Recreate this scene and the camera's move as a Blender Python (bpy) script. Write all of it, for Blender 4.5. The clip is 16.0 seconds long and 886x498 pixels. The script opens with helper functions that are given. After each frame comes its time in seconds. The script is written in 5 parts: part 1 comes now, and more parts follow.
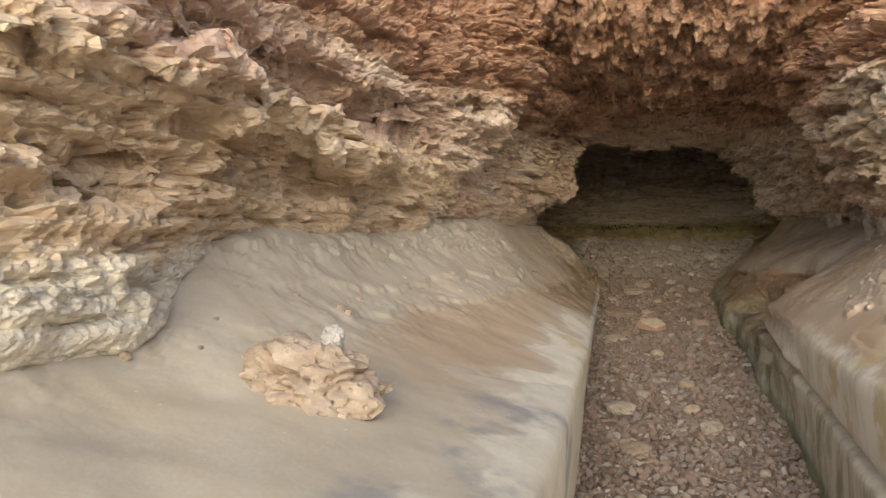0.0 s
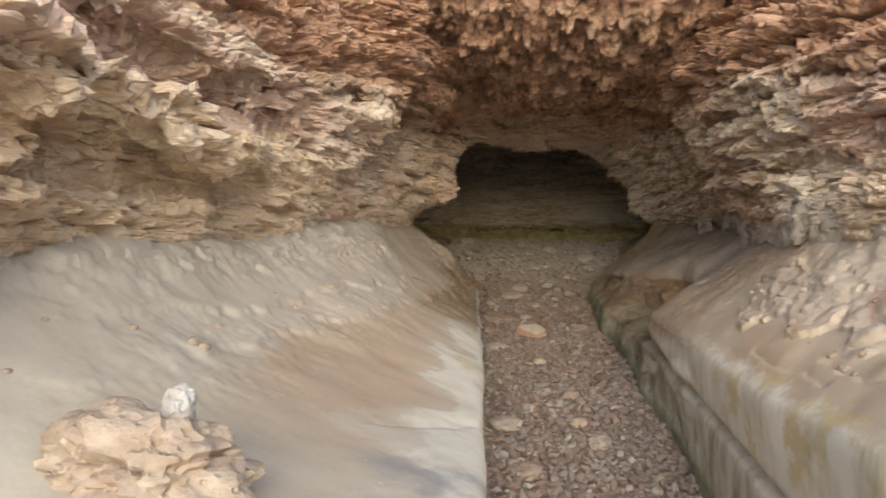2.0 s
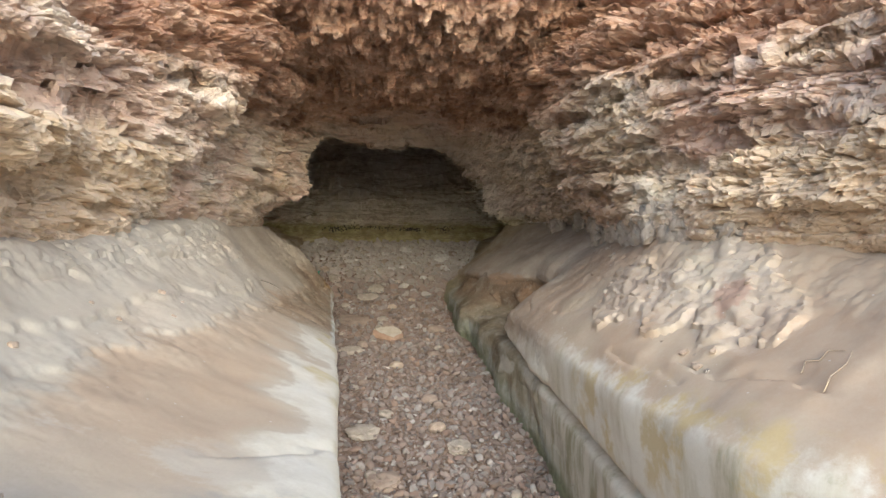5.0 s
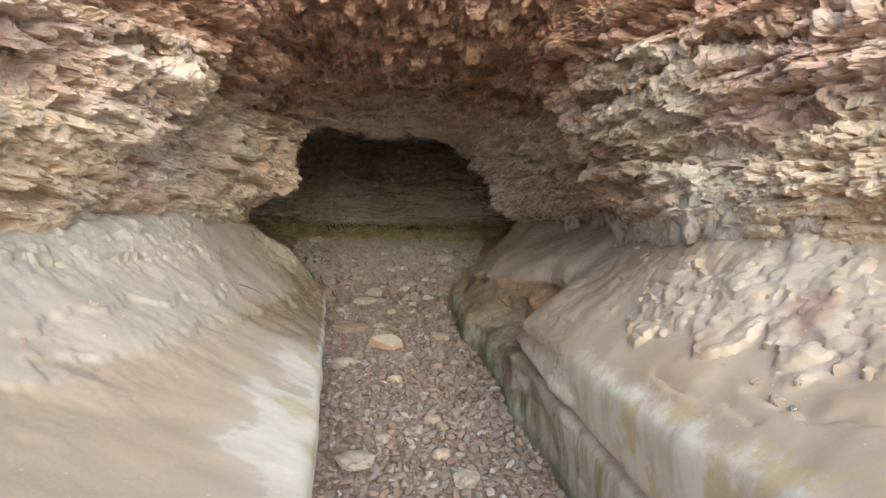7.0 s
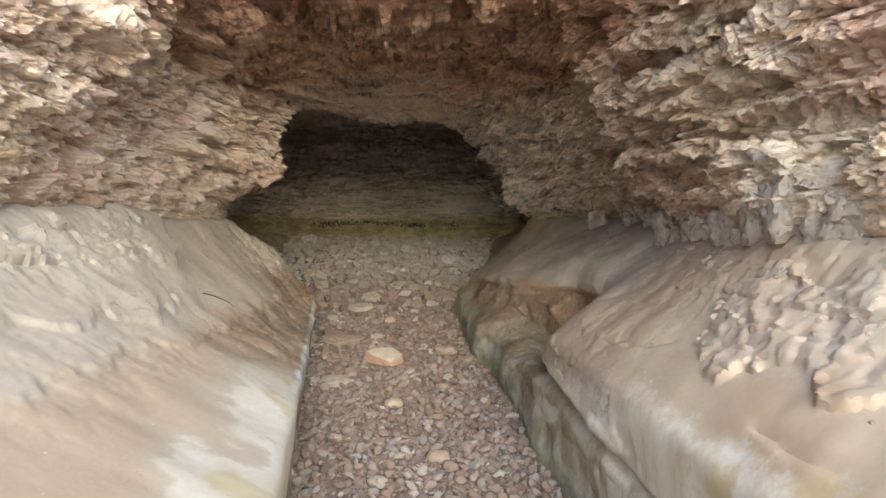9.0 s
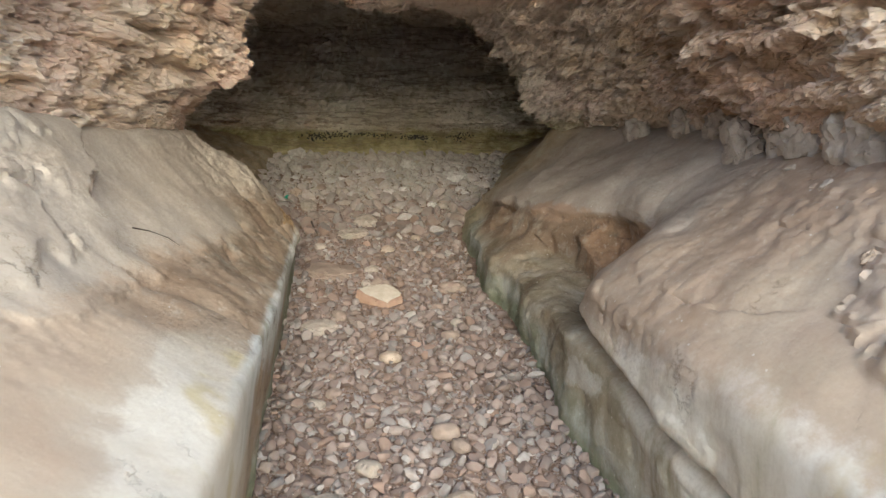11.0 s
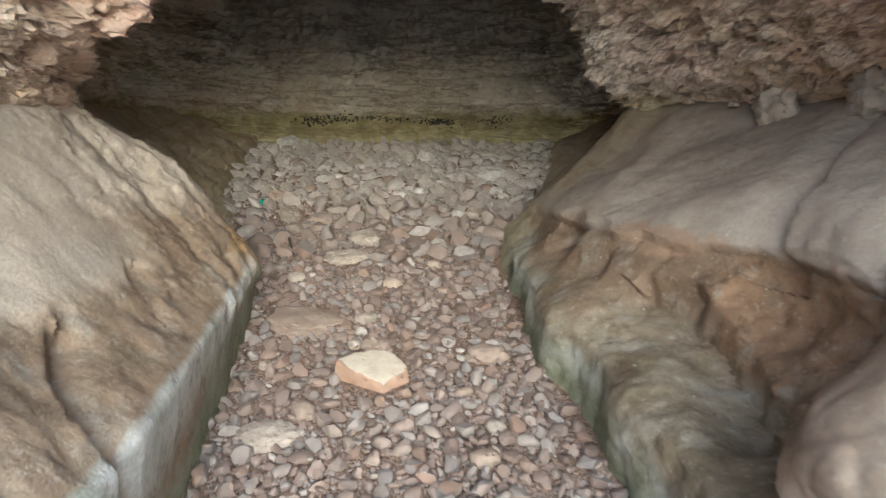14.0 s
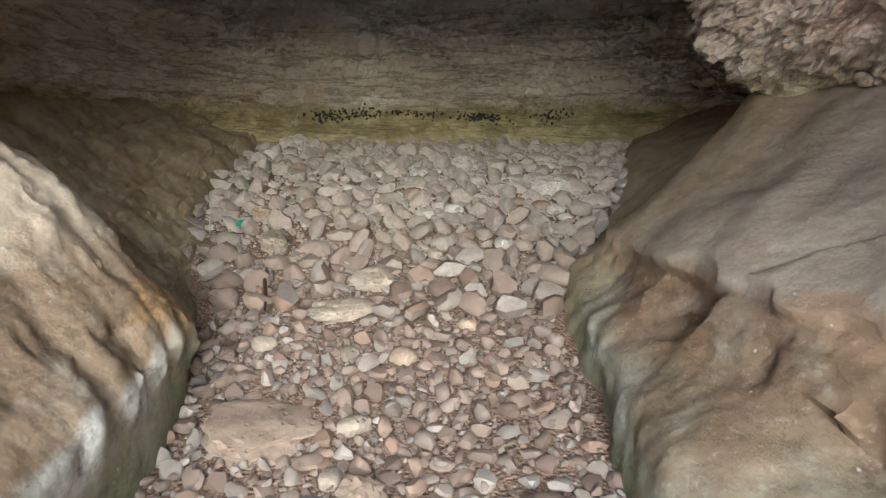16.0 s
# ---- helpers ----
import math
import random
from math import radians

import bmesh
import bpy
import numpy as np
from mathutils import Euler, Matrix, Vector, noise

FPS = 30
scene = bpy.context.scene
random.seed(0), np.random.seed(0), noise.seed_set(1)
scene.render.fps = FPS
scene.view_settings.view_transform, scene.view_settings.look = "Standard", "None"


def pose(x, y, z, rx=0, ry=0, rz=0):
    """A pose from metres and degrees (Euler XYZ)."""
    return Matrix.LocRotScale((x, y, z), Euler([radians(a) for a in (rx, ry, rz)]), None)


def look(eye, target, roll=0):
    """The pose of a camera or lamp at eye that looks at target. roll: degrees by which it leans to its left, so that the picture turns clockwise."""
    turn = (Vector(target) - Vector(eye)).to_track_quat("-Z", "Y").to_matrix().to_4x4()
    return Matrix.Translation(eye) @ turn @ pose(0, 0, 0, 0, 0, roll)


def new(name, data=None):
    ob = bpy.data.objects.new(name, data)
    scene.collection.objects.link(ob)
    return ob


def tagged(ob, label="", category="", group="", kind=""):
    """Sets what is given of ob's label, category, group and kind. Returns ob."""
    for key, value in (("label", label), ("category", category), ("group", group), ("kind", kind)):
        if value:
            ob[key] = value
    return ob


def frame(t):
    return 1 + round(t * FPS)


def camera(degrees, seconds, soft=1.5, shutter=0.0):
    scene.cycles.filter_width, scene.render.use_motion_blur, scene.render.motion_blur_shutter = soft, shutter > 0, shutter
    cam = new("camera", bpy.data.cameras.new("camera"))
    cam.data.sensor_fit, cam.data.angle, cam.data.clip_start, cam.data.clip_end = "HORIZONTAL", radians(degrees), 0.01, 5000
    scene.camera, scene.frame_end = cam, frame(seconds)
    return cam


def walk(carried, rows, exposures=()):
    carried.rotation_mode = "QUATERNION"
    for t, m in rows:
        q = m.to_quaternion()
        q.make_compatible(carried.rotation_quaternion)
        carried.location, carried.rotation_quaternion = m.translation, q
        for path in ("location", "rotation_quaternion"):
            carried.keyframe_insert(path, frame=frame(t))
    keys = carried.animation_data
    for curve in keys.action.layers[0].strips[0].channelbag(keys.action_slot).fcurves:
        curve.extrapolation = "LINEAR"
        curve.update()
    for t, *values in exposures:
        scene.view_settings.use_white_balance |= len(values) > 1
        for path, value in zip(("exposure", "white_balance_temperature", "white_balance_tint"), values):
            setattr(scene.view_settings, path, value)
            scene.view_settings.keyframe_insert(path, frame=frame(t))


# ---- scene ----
cam = camera(64.2, 16.0, 1.5, 0.35)
METRES, EYE, TILT, LEAN, TURN = 8.0, 1.5, 0.0, 0.0, 22.0
ROWS = [
    (0.0, 0.0, 0.0, 0.0, -0.0, 0.0, -0.0),
    (0.5, -0.0021, 0.0296, 0.0034, -1.57, -0.11, -0.09),
    (1.0, -0.0048, 0.056, 0.0062, -3.42, -0.15, -0.13),
    (1.5, -0.0074, 0.0754, 0.0088, -5.47, -0.21, -0.25),
    (2.0, -0.0092, 0.0796, 0.0107, -10.82, -0.25, -0.33),
    (2.5, -0.0114, 0.0787, 0.0114, -18.3, -0.24, -0.31),
    (3.0, -0.0139, 0.0777, 0.011, -22.86, -0.17, -0.16),
    (3.5, -0.0138, 0.0787, 0.011, -22.78, -0.17, -0.15),
    (6.0, 0.018, 0.1614, 0.0115, -22.46, -0.27, -0.14),
    (6.5, 0.0279, 0.1871, 0.0112, -22.43, -0.26, -0.14),
    (7.0, 0.0386, 0.2148, 0.0114, -22.37, -0.28, -0.14),
    (7.5, 0.0492, 0.2443, 0.0109, -22.33, -0.28, -0.16),
    (8.0, 0.0603, 0.2759, 0.0113, -22.31, -0.28, -0.18),
    (8.5, 0.0721, 0.3087, 0.012, -22.27, -0.29, -0.18),
    (9.0, 0.0849, 0.3428, 0.0126, -22.2, -0.41, -0.19),
    (9.5, 0.0971, 0.3784, 0.0136, -22.17, -2.18, -0.16),
    (10.0, 0.1103, 0.4144, 0.0146, -22.09, -4.6, -0.16),
    (12.5, 0.1853, 0.6021, 0.0167, -21.93, -8.25, -0.17),
    (13.0, 0.2037, 0.6463, 0.0175, -21.87, -8.29, -0.16),
    (13.5, 0.2213, 0.6899, 0.0184, -21.86, -8.36, -0.14),
    (14.0, 0.24, 0.7393, 0.0188, -19.62, -8.42, -0.12),
    (14.5, 0.2613, 0.7899, 0.0192, -16.06, -8.49, -0.13),
    (15.0, 0.2813, 0.8429, 0.0198, -15.94, -8.57, -0.13),
    (15.5, 0.3007, 0.8968, 0.0214, -15.9, -8.59, -0.09),
    (16.0, 0.3129, 0.9301, 0.0222, -15.88, -8.59, -0.1),
]
EXPOSURES = [(0.0, 0.72, 5900, 6), (1.5, 0.85, 5750, 6), (3.5, 1.18, 5250, 4), (8.0, 1.4, 5200, 4), (10.0, 1.6, 5200, 4), (13.5, 1.95, 4850, 3), (16.0, 2.25, 4800, 4)]
walk(cam, [(t, pose(0, 0, EYE, TILT, LEAN, TURN) @ pose(METRES * x, METRES * y, METRES * z, 90 + pitch, roll, yaw)) for t, x, y, z, yaw, pitch, roll in ROWS], EXPOSURES)

# ---- world and light: a bright overcast sky over the gully, in front of the cave ----
SUN_ELEVATION, SUN_ROTATION = 20.0, 170.0
world = bpy.data.worlds.new("sky")
scene.world = world
world.use_nodes = True
wn = world.node_tree.nodes
sky = wn.new("ShaderNodeTexSky")
sky.sky_type = "NISHITA"
sky.sun_disc = False
sky.sun_elevation, sky.sun_rotation = radians(SUN_ELEVATION), radians(SUN_ROTATION)
sky.dust_density, sky.air_density = 4.0, 1.0
wn["Background"].inputs["Strength"].default_value = 0.12
world.node_tree.links.new(sky.outputs["Color"], wn["Background"].inputs["Color"])
sun_data = bpy.data.lights.new("sun", "SUN")
sun_data.energy, sun_data.angle, sun_data.color = 1.0, radians(110), (1.0, 0.99, 0.98)
sun = new("sun", sun_data)
az = radians(SUN_ROTATION)
sun.matrix_world = look((3 * math.sin(az), 3 * math.cos(az), 3 * math.tan(radians(SUN_ELEVATION))), (0, 0, 0))


# ---- materials ----
class Nodes:
    """A short way to write a node material."""

    def __init__(self, name):
        self.m = bpy.data.materials.new(name)
        self.m.use_nodes = True
        self.t = self.m.node_tree
        self.bsdf = self.t.nodes["Principled BSDF"]
        self.pos = self.t.nodes.new("ShaderNodeTexCoord").outputs["Object"]

    def put(self, socket, value):
        if isinstance(value, bpy.types.NodeSocket):
            self.t.links.new(value, socket)
        else:
            socket.default_value = value

    def scaled(self, sx, sy, sz, at=None):
        n = self.t.nodes.new("ShaderNodeMapping")
        n.inputs["Scale"].default_value = (sx, sy, sz)
        self.put(n.inputs["Vector"], at or self.pos)
        return n.outputs[0]

    def noise(self, scale, detail=4.0, rough=0.55, at=None, distort=0.0):
        n = self.t.nodes.new("ShaderNodeTexNoise")
        for k, v in (("Scale", scale), ("Detail", detail), ("Roughness", rough), ("Distortion", distort)):
            n.inputs[k].default_value = v
        self.put(n.inputs["Vector"], at or self.pos)
        return n.outputs["Fac"]

    def cells(self, scale, at=None, feature="F1"):
        n = self.t.nodes.new("ShaderNodeTexVoronoi")
        n.feature = feature
        n.inputs["Scale"].default_value = scale
        self.put(n.inputs["Vector"], at or self.pos)
        return n.outputs["Distance"]

    def ramp(self, fac, stops):
        n = self.t.nodes.new("ShaderNodeValToRGB")
        e = n.color_ramp.elements
        while len(e) < len(stops):
            e.new(0.5)
        for k, (p, c) in zip(e, stops):
            k.position = p
            k.color = (*c, 1) if not isinstance(c, (int, float)) else (c, c, c, 1)
        self.put(n.inputs[0], fac)
        return n.outputs[0]

    def mix(self, fac, a, b, kind="MIX"):
        n = self.t.nodes.new("ShaderNodeMix")
        n.data_type, n.blend_type = "RGBA", kind
        self.put(n.inputs[0], fac)
        self.put(n.inputs[6], (*a, 1) if isinstance(a, tuple) else a)
        self.put(n.inputs[7], (*b, 1) if isinstance(b, tuple) else b)
        return n.outputs[2]

    def math(self, op, a, b=0.0, c=0.0):
        n = self.t.nodes.new("ShaderNodeMath")
        n.operation = op
        for i, v in enumerate((a, b, c)):
            self.put(n.inputs[i], v)
        return n.outputs[0]

    def axis(self, k, at=None):
        n = self.t.nodes.new("ShaderNodeSeparateXYZ")
        self.put(n.inputs[0], at or self.pos)
        return n.outputs[k]

    def band(self, v, lo, hi):
        n = self.t.nodes.new("ShaderNodeMapRange")
        n.interpolation_type = "SMOOTHSTEP"
        for i, x in enumerate((v, lo, hi, 0.0, 1.0)):
            self.put(n.inputs[i], x)
        return n.outputs[0]

    def blob(self, c, r, ragged=0.35):
        """A patch of ragged outline round the point c."""
        m = self.t.nodes.new("ShaderNodeMapping")
        m.inputs["Scale"].default_value = tuple(1 / v for v in r)
        m.inputs["Location"].default_value = tuple(-a / v for a, v in zip(c, r))
        self.put(m.inputs["Vector"], self.pos)
        d = self.t.nodes.new("ShaderNodeVectorMath")
        d.operation = "LENGTH"
        self.put(d.inputs[0], m.outputs[0])
        near = self.math("MULTIPLY_ADD", self.math("SUBTRACT", self.noise(5.0, 8, 0.68), 0.5), -6.0 * ragged, d.outputs["Value"])
        return self.band(near, 1.1, 0.75)

    def bump(self, height, strength, distance, after=None):
        n = self.t.nodes.new("ShaderNodeBump")
        n.inputs["Strength"].default_value, n.inputs["Distance"].default_value = strength, distance
        self.put(n.inputs["Height"], height)
        if after:
            self.put(n.inputs["Normal"], after)
        return n.outputs[0]

    def done(self, colour, rough=0.9, normal=None, spec=0.3):
        self.put(self.bsdf.inputs["Base Color"], (*colour, 1) if isinstance(colour, tuple) else colour)
        self.put(self.bsdf.inputs["Roughness"], rough)
        self.bsdf.inputs["Specular IOR Level"].default_value = spec
        if normal:
            self.put(self.bsdf.inputs["Normal"], normal)
        return self.m


def flaky_rock():
    """Bedded sandy limestone: thin beds, ochre and rose patches, bleached edges."""
    n = Nodes("bedded_rock")
    x, y, z = n.axis(0), n.axis(1), n.axis(2)
    beds = n.noise(3.0, 6, 0.66, n.scaled(0.4, 0.4, 2.6), 0.1)
    patch = n.noise(0.8, 5, 0.6, None, 0.1)
    base = n.ramp(beds, [(0.30, (0.530, 0.400, 0.285)), (0.45, (0.625, 0.490, 0.365)), (0.58, (0.690, 0.560, 0.430)), (0.72, (0.735, 0.625, 0.495))])
    rose = n.mix(n.ramp(patch, [(0.45, 0.0), (0.62, 0.7)]), base, (0.605, 0.396, 0.303))
    ochre = n.mix(n.ramp(n.noise(1.2, 5, 0.6, n.scaled(1, 1, 1.8)), [(0.47, 0.0), (0.66, 0.5)]), rose, (0.650, 0.490, 0.285))
    pale = n.mix(n.ramp(n.noise(1.7, 5, 0.6, n.scaled(1, 0.8, 1.5)), [(0.5, 0.0), (0.7, 0.6)]), ochre, (0.792, 0.726, 0.616))
    zw = n.math("ADD", z, n.math("MULTIPLY", n.math("SUBTRACT", n.noise(1.6, 5), 0.5), 0.7))
    front = n.band(y, 6.5, 5.0)
    pale = n.mix(n.math("MULTIPLY", n.math("MULTIPLY", n.band(zw, 2.35, 2.1), front), 0.75), pale, (0.670, 0.505, 0.330))
    pale = n.mix(n.math("MULTIPLY", n.math("MULTIPLY", n.math("MULTIPLY", n.band(zw, 2.15, 2.35), n.band(zw, 2.75, 2.55)), front), 0.55), pale, (0.638, 0.429, 0.330))
    pale = n.mix(n.math("MULTIPLY", n.math("MULTIPLY", n.band(zw, 1.62, 1.45), n.band(y, 3.2, 2.4)), 0.8), pale, (0.770, 0.715, 0.594))
    geo = n.t.nodes.new("ShaderNodeNewGeometry")
    edge = n.ramp(geo.outputs["Pointiness"], [(0.50, 0.0), (0.64, 0.3)])
    worn = n.mix(edge, pale, (0.814, 0.737, 0.627))
    iron = n.math("MULTIPLY", n.math("MULTIPLY", n.band(n.math("ADD", z, n.math("MULTIPLY", patch, 0.5)), 2.95, 3.25), n.band(y, 9.7, 8.9)), 0.9)
    red = n.mix(iron, worn, n.ramp(n.noise(3.2, 6, 0.62, n.scaled(0.8, 0.8, 2.2)), [(0.34, (0.200, 0.100, 0.062)), (0.48, (0.390, 0.215, 0.128)), (0.66, (0.560, 0.370, 0.250))]))
    inner = n.mix(n.math("MULTIPLY", n.band(y, 9.5, 12.0), 0.8), red, n.ramp(beds, [(0.32, (0.480, 0.415, 0.340)), (0.42, (0.640, 0.575, 0.490)), (0.55, (0.760, 0.705, 0.620)), (0.68, (0.830, 0.790, 0.710))]))
    rusty = n.math("MULTIPLY", n.math("MULTIPLY", n.band(x, -1.9, -2.4), n.band(y, 9.8, 10.6)), n.ramp(n.noise(1.6, 5, 0.6), [(0.42, 0.0), (0.55, 0.5)]))
    inner = n.mix(rusty, inner, n.ramp(n.noise(6, 7, 0.7), [(0.35, (0.30, 0.18, 0.095)), (0.6, (0.56, 0.39, 0.23))]))
    stain = n.math("MULTIPLY", n.math("MULTIPLY", n.band(x, 0.75, 1.1), n.math("MULTIPLY", n.band(y, 6.6, 7.6), n.band(y, 10.4, 9.4))), n.ramp(n.noise(1.5, 6, 0.65), [(0.44, 0.0), (0.54, 0.75)]))
    inner = n.mix(stain, inner, n.ramp(n.noise(6, 7, 0.7), [(0.35, (0.27, 0.16, 0.09)), (0.6, (0.50, 0.34, 0.21))]))
    algae = n.math("MULTIPLY", n.band(y, 10.8, 12.0), n.band(n.math("ADD", z, n.math("MULTIPLY", n.noise(2.5, 4), 0.22)), 2.20, 2.06))
    green = n.mix(algae, inner, n.ramp(n.noise(6, 6), [(0.35, (0.300, 0.262, 0.130)), (0.6, (0.500, 0.445, 0.245))]))
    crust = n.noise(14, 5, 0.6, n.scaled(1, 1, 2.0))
    # low spots of the crust noise darkened: shade of pits put into the colour
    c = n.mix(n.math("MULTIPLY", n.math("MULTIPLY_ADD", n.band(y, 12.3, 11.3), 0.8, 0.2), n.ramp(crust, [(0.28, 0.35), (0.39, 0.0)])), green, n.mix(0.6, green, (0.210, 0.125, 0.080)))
    c = n.mix(n.ramp(crust, [(0.50, 0.0), (0.70, 0.35)]), c, n.mix(0.5, c, (0.820, 0.792, 0.682)))
    # dark lines along the beds: shadows of cracks put into the colour
    seams = n.ramp(n.noise(4.0, 7, 0.66, n.scaled(0.6, 0.6, 3.0)), [(0.475, 0.0), (0.495, 0.85), (0.505, 0.85), (0.525, 0.0)])
    c = n.mix(n.math("MULTIPLY", seams, n.math("MAXIMUM", n.math("MULTIPLY", n.band(y, 11.8, 12.8), 0.35), n.ramp(n.noise(2.2, 3), [(0.50, 0.0), (0.65, 0.5)]))), c, (0.23, 0.16, 0.11))
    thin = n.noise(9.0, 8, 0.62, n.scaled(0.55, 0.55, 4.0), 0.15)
    # hollows of the thin beds darkened too, shade painted into the colour
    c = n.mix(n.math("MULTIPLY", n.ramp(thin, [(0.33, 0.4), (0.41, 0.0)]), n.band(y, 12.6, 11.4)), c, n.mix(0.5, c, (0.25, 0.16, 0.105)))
    h = n.math("ADD", n.math("MULTIPLY_ADD", n.noise(42, 4, 0.6), 0.7, n.math("MULTIPLY", crust, 0.8)), n.math("ADD", n.math("MULTIPLY", thin, 0.9), n.math("MULTIPLY", n.cells(24, n.scaled(1, 1, 1.9)), 0.5)))
    h = n.math("SUBTRACT", h, n.math("MULTIPLY", seams, 0.25))
    deep = n.band(y, 11.6, 12.6)
    # bolder dark lines far in, painted in place of shadows between beds
    bold = n.ramp(n.noise(1.9, 6, 0.6, n.scaled(0.45, 0.45, 3.6), 0.2), [(0.455, 0.0), (0.488, 0.9), (0.505, 0.9), (0.520, 0.0)])
    c = n.mix(n.math("MULTIPLY", n.math("MULTIPLY", deep, n.band(z, 2.05, 2.2)), 0.5), c, (0.68, 0.62, 0.535))
    c = n.mix(n.math("MULTIPLY", n.math("MULTIPLY", deep, bold), 0.5), c, (0.24, 0.185, 0.135))
    h = n.math("MULTIPLY", h, n.math("MULTIPLY_ADD", deep, -0.6, 1.0))
    return n.done(c, 0.93, n.bump(n.math("SUBTRACT", h, n.math("MULTIPLY", n.math("MULTIPLY", deep, bold), 0.6)), 0.7, 0.03), 0.2)


def worn_look(left):
    """Wave-worn rock of the ledges: cream, sand-stained, bleached along the channel, brown and green further in."""
    n = Nodes("worn_rock_left" if left else "worn_rock_right")
    x, y, z = n.axis(0), n.axis(1), n.axis(2)
    big = n.noise(1.0, 5, 0.6, None, 0.1)
    mid = n.noise(4.0, 7, 0.65, None, 0.1)
    fine = n.noise(14, 8, 0.65)
    grain = n.noise(60, 6, 0.7)
    wob = n.math("MULTIPLY", n.math("SUBTRACT", n.noise(2.0, 3.5, 0.5), 0.5), 0.9)
    rough_in = n.math("MULTIPLY_ADD", n.band(y, 5.5, 7.5), 0.75, 0.25)
    sharp = n.math("MULTIPLY", n.math("SUBTRACT", n.noise(4.5, 9, 0.7), 0.5), 0.9)
    zr = n.math("MULTIPLY_ADD", sharp, 0.30, z)
    base = n.ramp(mid, [(0.28, (0.490, 0.415, 0.305)), (0.7, (0.545, 0.480, 0.380))])
    earth = n.ramp(n.noise(3.0, 8, 0.68), [(0.30, (0.150, 0.090, 0.050)), (0.44, (0.265, 0.175, 0.103)), (0.58, (0.350, 0.250, 0.160)), (0.72, (0.440, 0.350, 0.250))])
    if left:
        # distance in from the channel's edge
        in_ = n.math("MULTIPLY_ADD", x, -1.0, n.math("MULTIPLY_ADD", y, -0.152, -0.17))
        off = n.math("MULTIPLY_ADD", sharp, 0.30, n.math("ADD", in_, wob))
        sand_at = n.math("MULTIPLY", n.math("MULTIPLY", n.band(off, 0.18, 0.42), n.band(off, 1.15, 0.95)), n.band(y, 2.2, 3.4))
        c = n.mix(n.math("MULTIPLY", sand_at, 0.85), base, n.ramp(big, [(0.35, (0.465, 0.338, 0.225)), (0.65, (0.495, 0.388, 0.275))]))
        c = n.mix(n.math("MULTIPLY", n.math("MULTIPLY", n.band(off, 0.25, 0.18), 0.85), n.band(n.math("ADD", y, wob), 7.0, 6.0)), c, n.ramp(mid, [(0.3, (0.620, 0.555, 0.430)), (0.6, (0.740, 0.695, 0.590))]))
        c = n.mix(n.math("MULTIPLY", n.math("MULTIPLY", n.band(off, 0.10, 0.0), n.band(y, 3.0, 5.0)), n.ramp(n.noise(3.5, 6), [(0.50, 0.0), (0.60, 0.6)])), c, (0.50, 0.41, 0.19))
        slate = n.math("MULTIPLY", n.math("MULTIPLY", n.band(y, 3.6, 3.1), n.band(off, 0.55, 0.3)), n.ramp(n.noise(2.6, 6, 0.6), [(0.48, 0.0), (0.6, 0.8)]))
        c = n.mix(slate, c, (0.299, 0.290, 0.286))
        flakes = n.math("MULTIPLY", n.ramp(n.noise(1.7, 8, 0.66), [(0.50, 0.0), (0.56, 1.0)]), n.band(y, 3.6, 3.0))
        c = n.mix(n.math("MULTIPLY", flakes, 0.6), c, (0.60, 0.545, 0.445))
        bank = n.math("MULTIPLY", n.band(zr, 1.10, 1.18), 0.75)
        c = n.mix(bank, c, n.ramp(mid, [(0.3, (0.500, 0.440, 0.345)), (0.7, (0.590, 0.535, 0.440))]))
        brown = n.math("MULTIPLY", n.band(n.math("MULTIPLY_ADD", wob, 2.0, y), 6.2, 7.2), n.band(zr, 1.13, 1.05))
        brown = n.math("MAXIMUM", brown, n.math("MULTIPLY", n.band(y, 8.9, 9.6), n.band(zr, 1.48, 1.22)))
        c = n.mix(n.math("MULTIPLY", n.math("MULTIPLY", brown, 0.85), n.math("MULTIPLY_ADD", n.band(y, 6.0, 7.4), 0.65, 0.35)), c, n.mix(0.3, earth, (0.200, 0.140, 0.088)))
        c = n.mix(n.math("MULTIPLY", brown, n.ramp(n.noise(3.4, 8, 0.7), [(0.56, 0.0), (0.63, 0.6)])), c, (0.43, 0.385, 0.310))
        c = n.mix(n.blob((-1.86, 10.35, 1.02), (0.12, 0.35, 0.16)), c, n.ramp(fine, [(0.35, (0.28, 0.16, 0.06)), (0.65, (0.52, 0.36, 0.17))]))
        side = n.math("MULTIPLY", n.band(n.math("MULTIPLY_ADD", sharp, 0.05, n.math("MULTIPLY_ADD", wob, 0.06, in_)), 0.035, 0.0), n.math("MULTIPLY", n.band(y, 6.0, 7.0), n.band(y, 10.4, 10.1)))
        c = n.mix(n.math("MULTIPLY", side, 0.95), c, n.ramp(n.noise(4.0, 8, 0.68, n.scaled(1, 1, 0.55)), [(0.32, (0.330, 0.345, 0.265)), (0.43, (0.530, 0.540, 0.480)), (0.54, (0.690, 0.700, 0.660))]))
    else:
        low = n.math("MULTIPLY", n.band(n.math("MULTIPLY_ADD", sharp, 0.55, n.math("MULTIPLY_ADD", y, -0.045, z)), 0.64, 0.50), n.math("MULTIPLY_ADD", n.band(n.math("ADD", y, wob), 8.0, 6.9), 0.8, 0.2))
        c = n.mix(n.ramp(big, [(0.40, 0.1), (0.56, 0.85)]), base, n.ramp(mid, [(0.3, (0.455, 0.322, 0.212)), (0.7, (0.500, 0.388, 0.280))]))
        streak = n.noise(4.0, 7, 0.65, n.scaled(1.2, 1.2, 0.3))
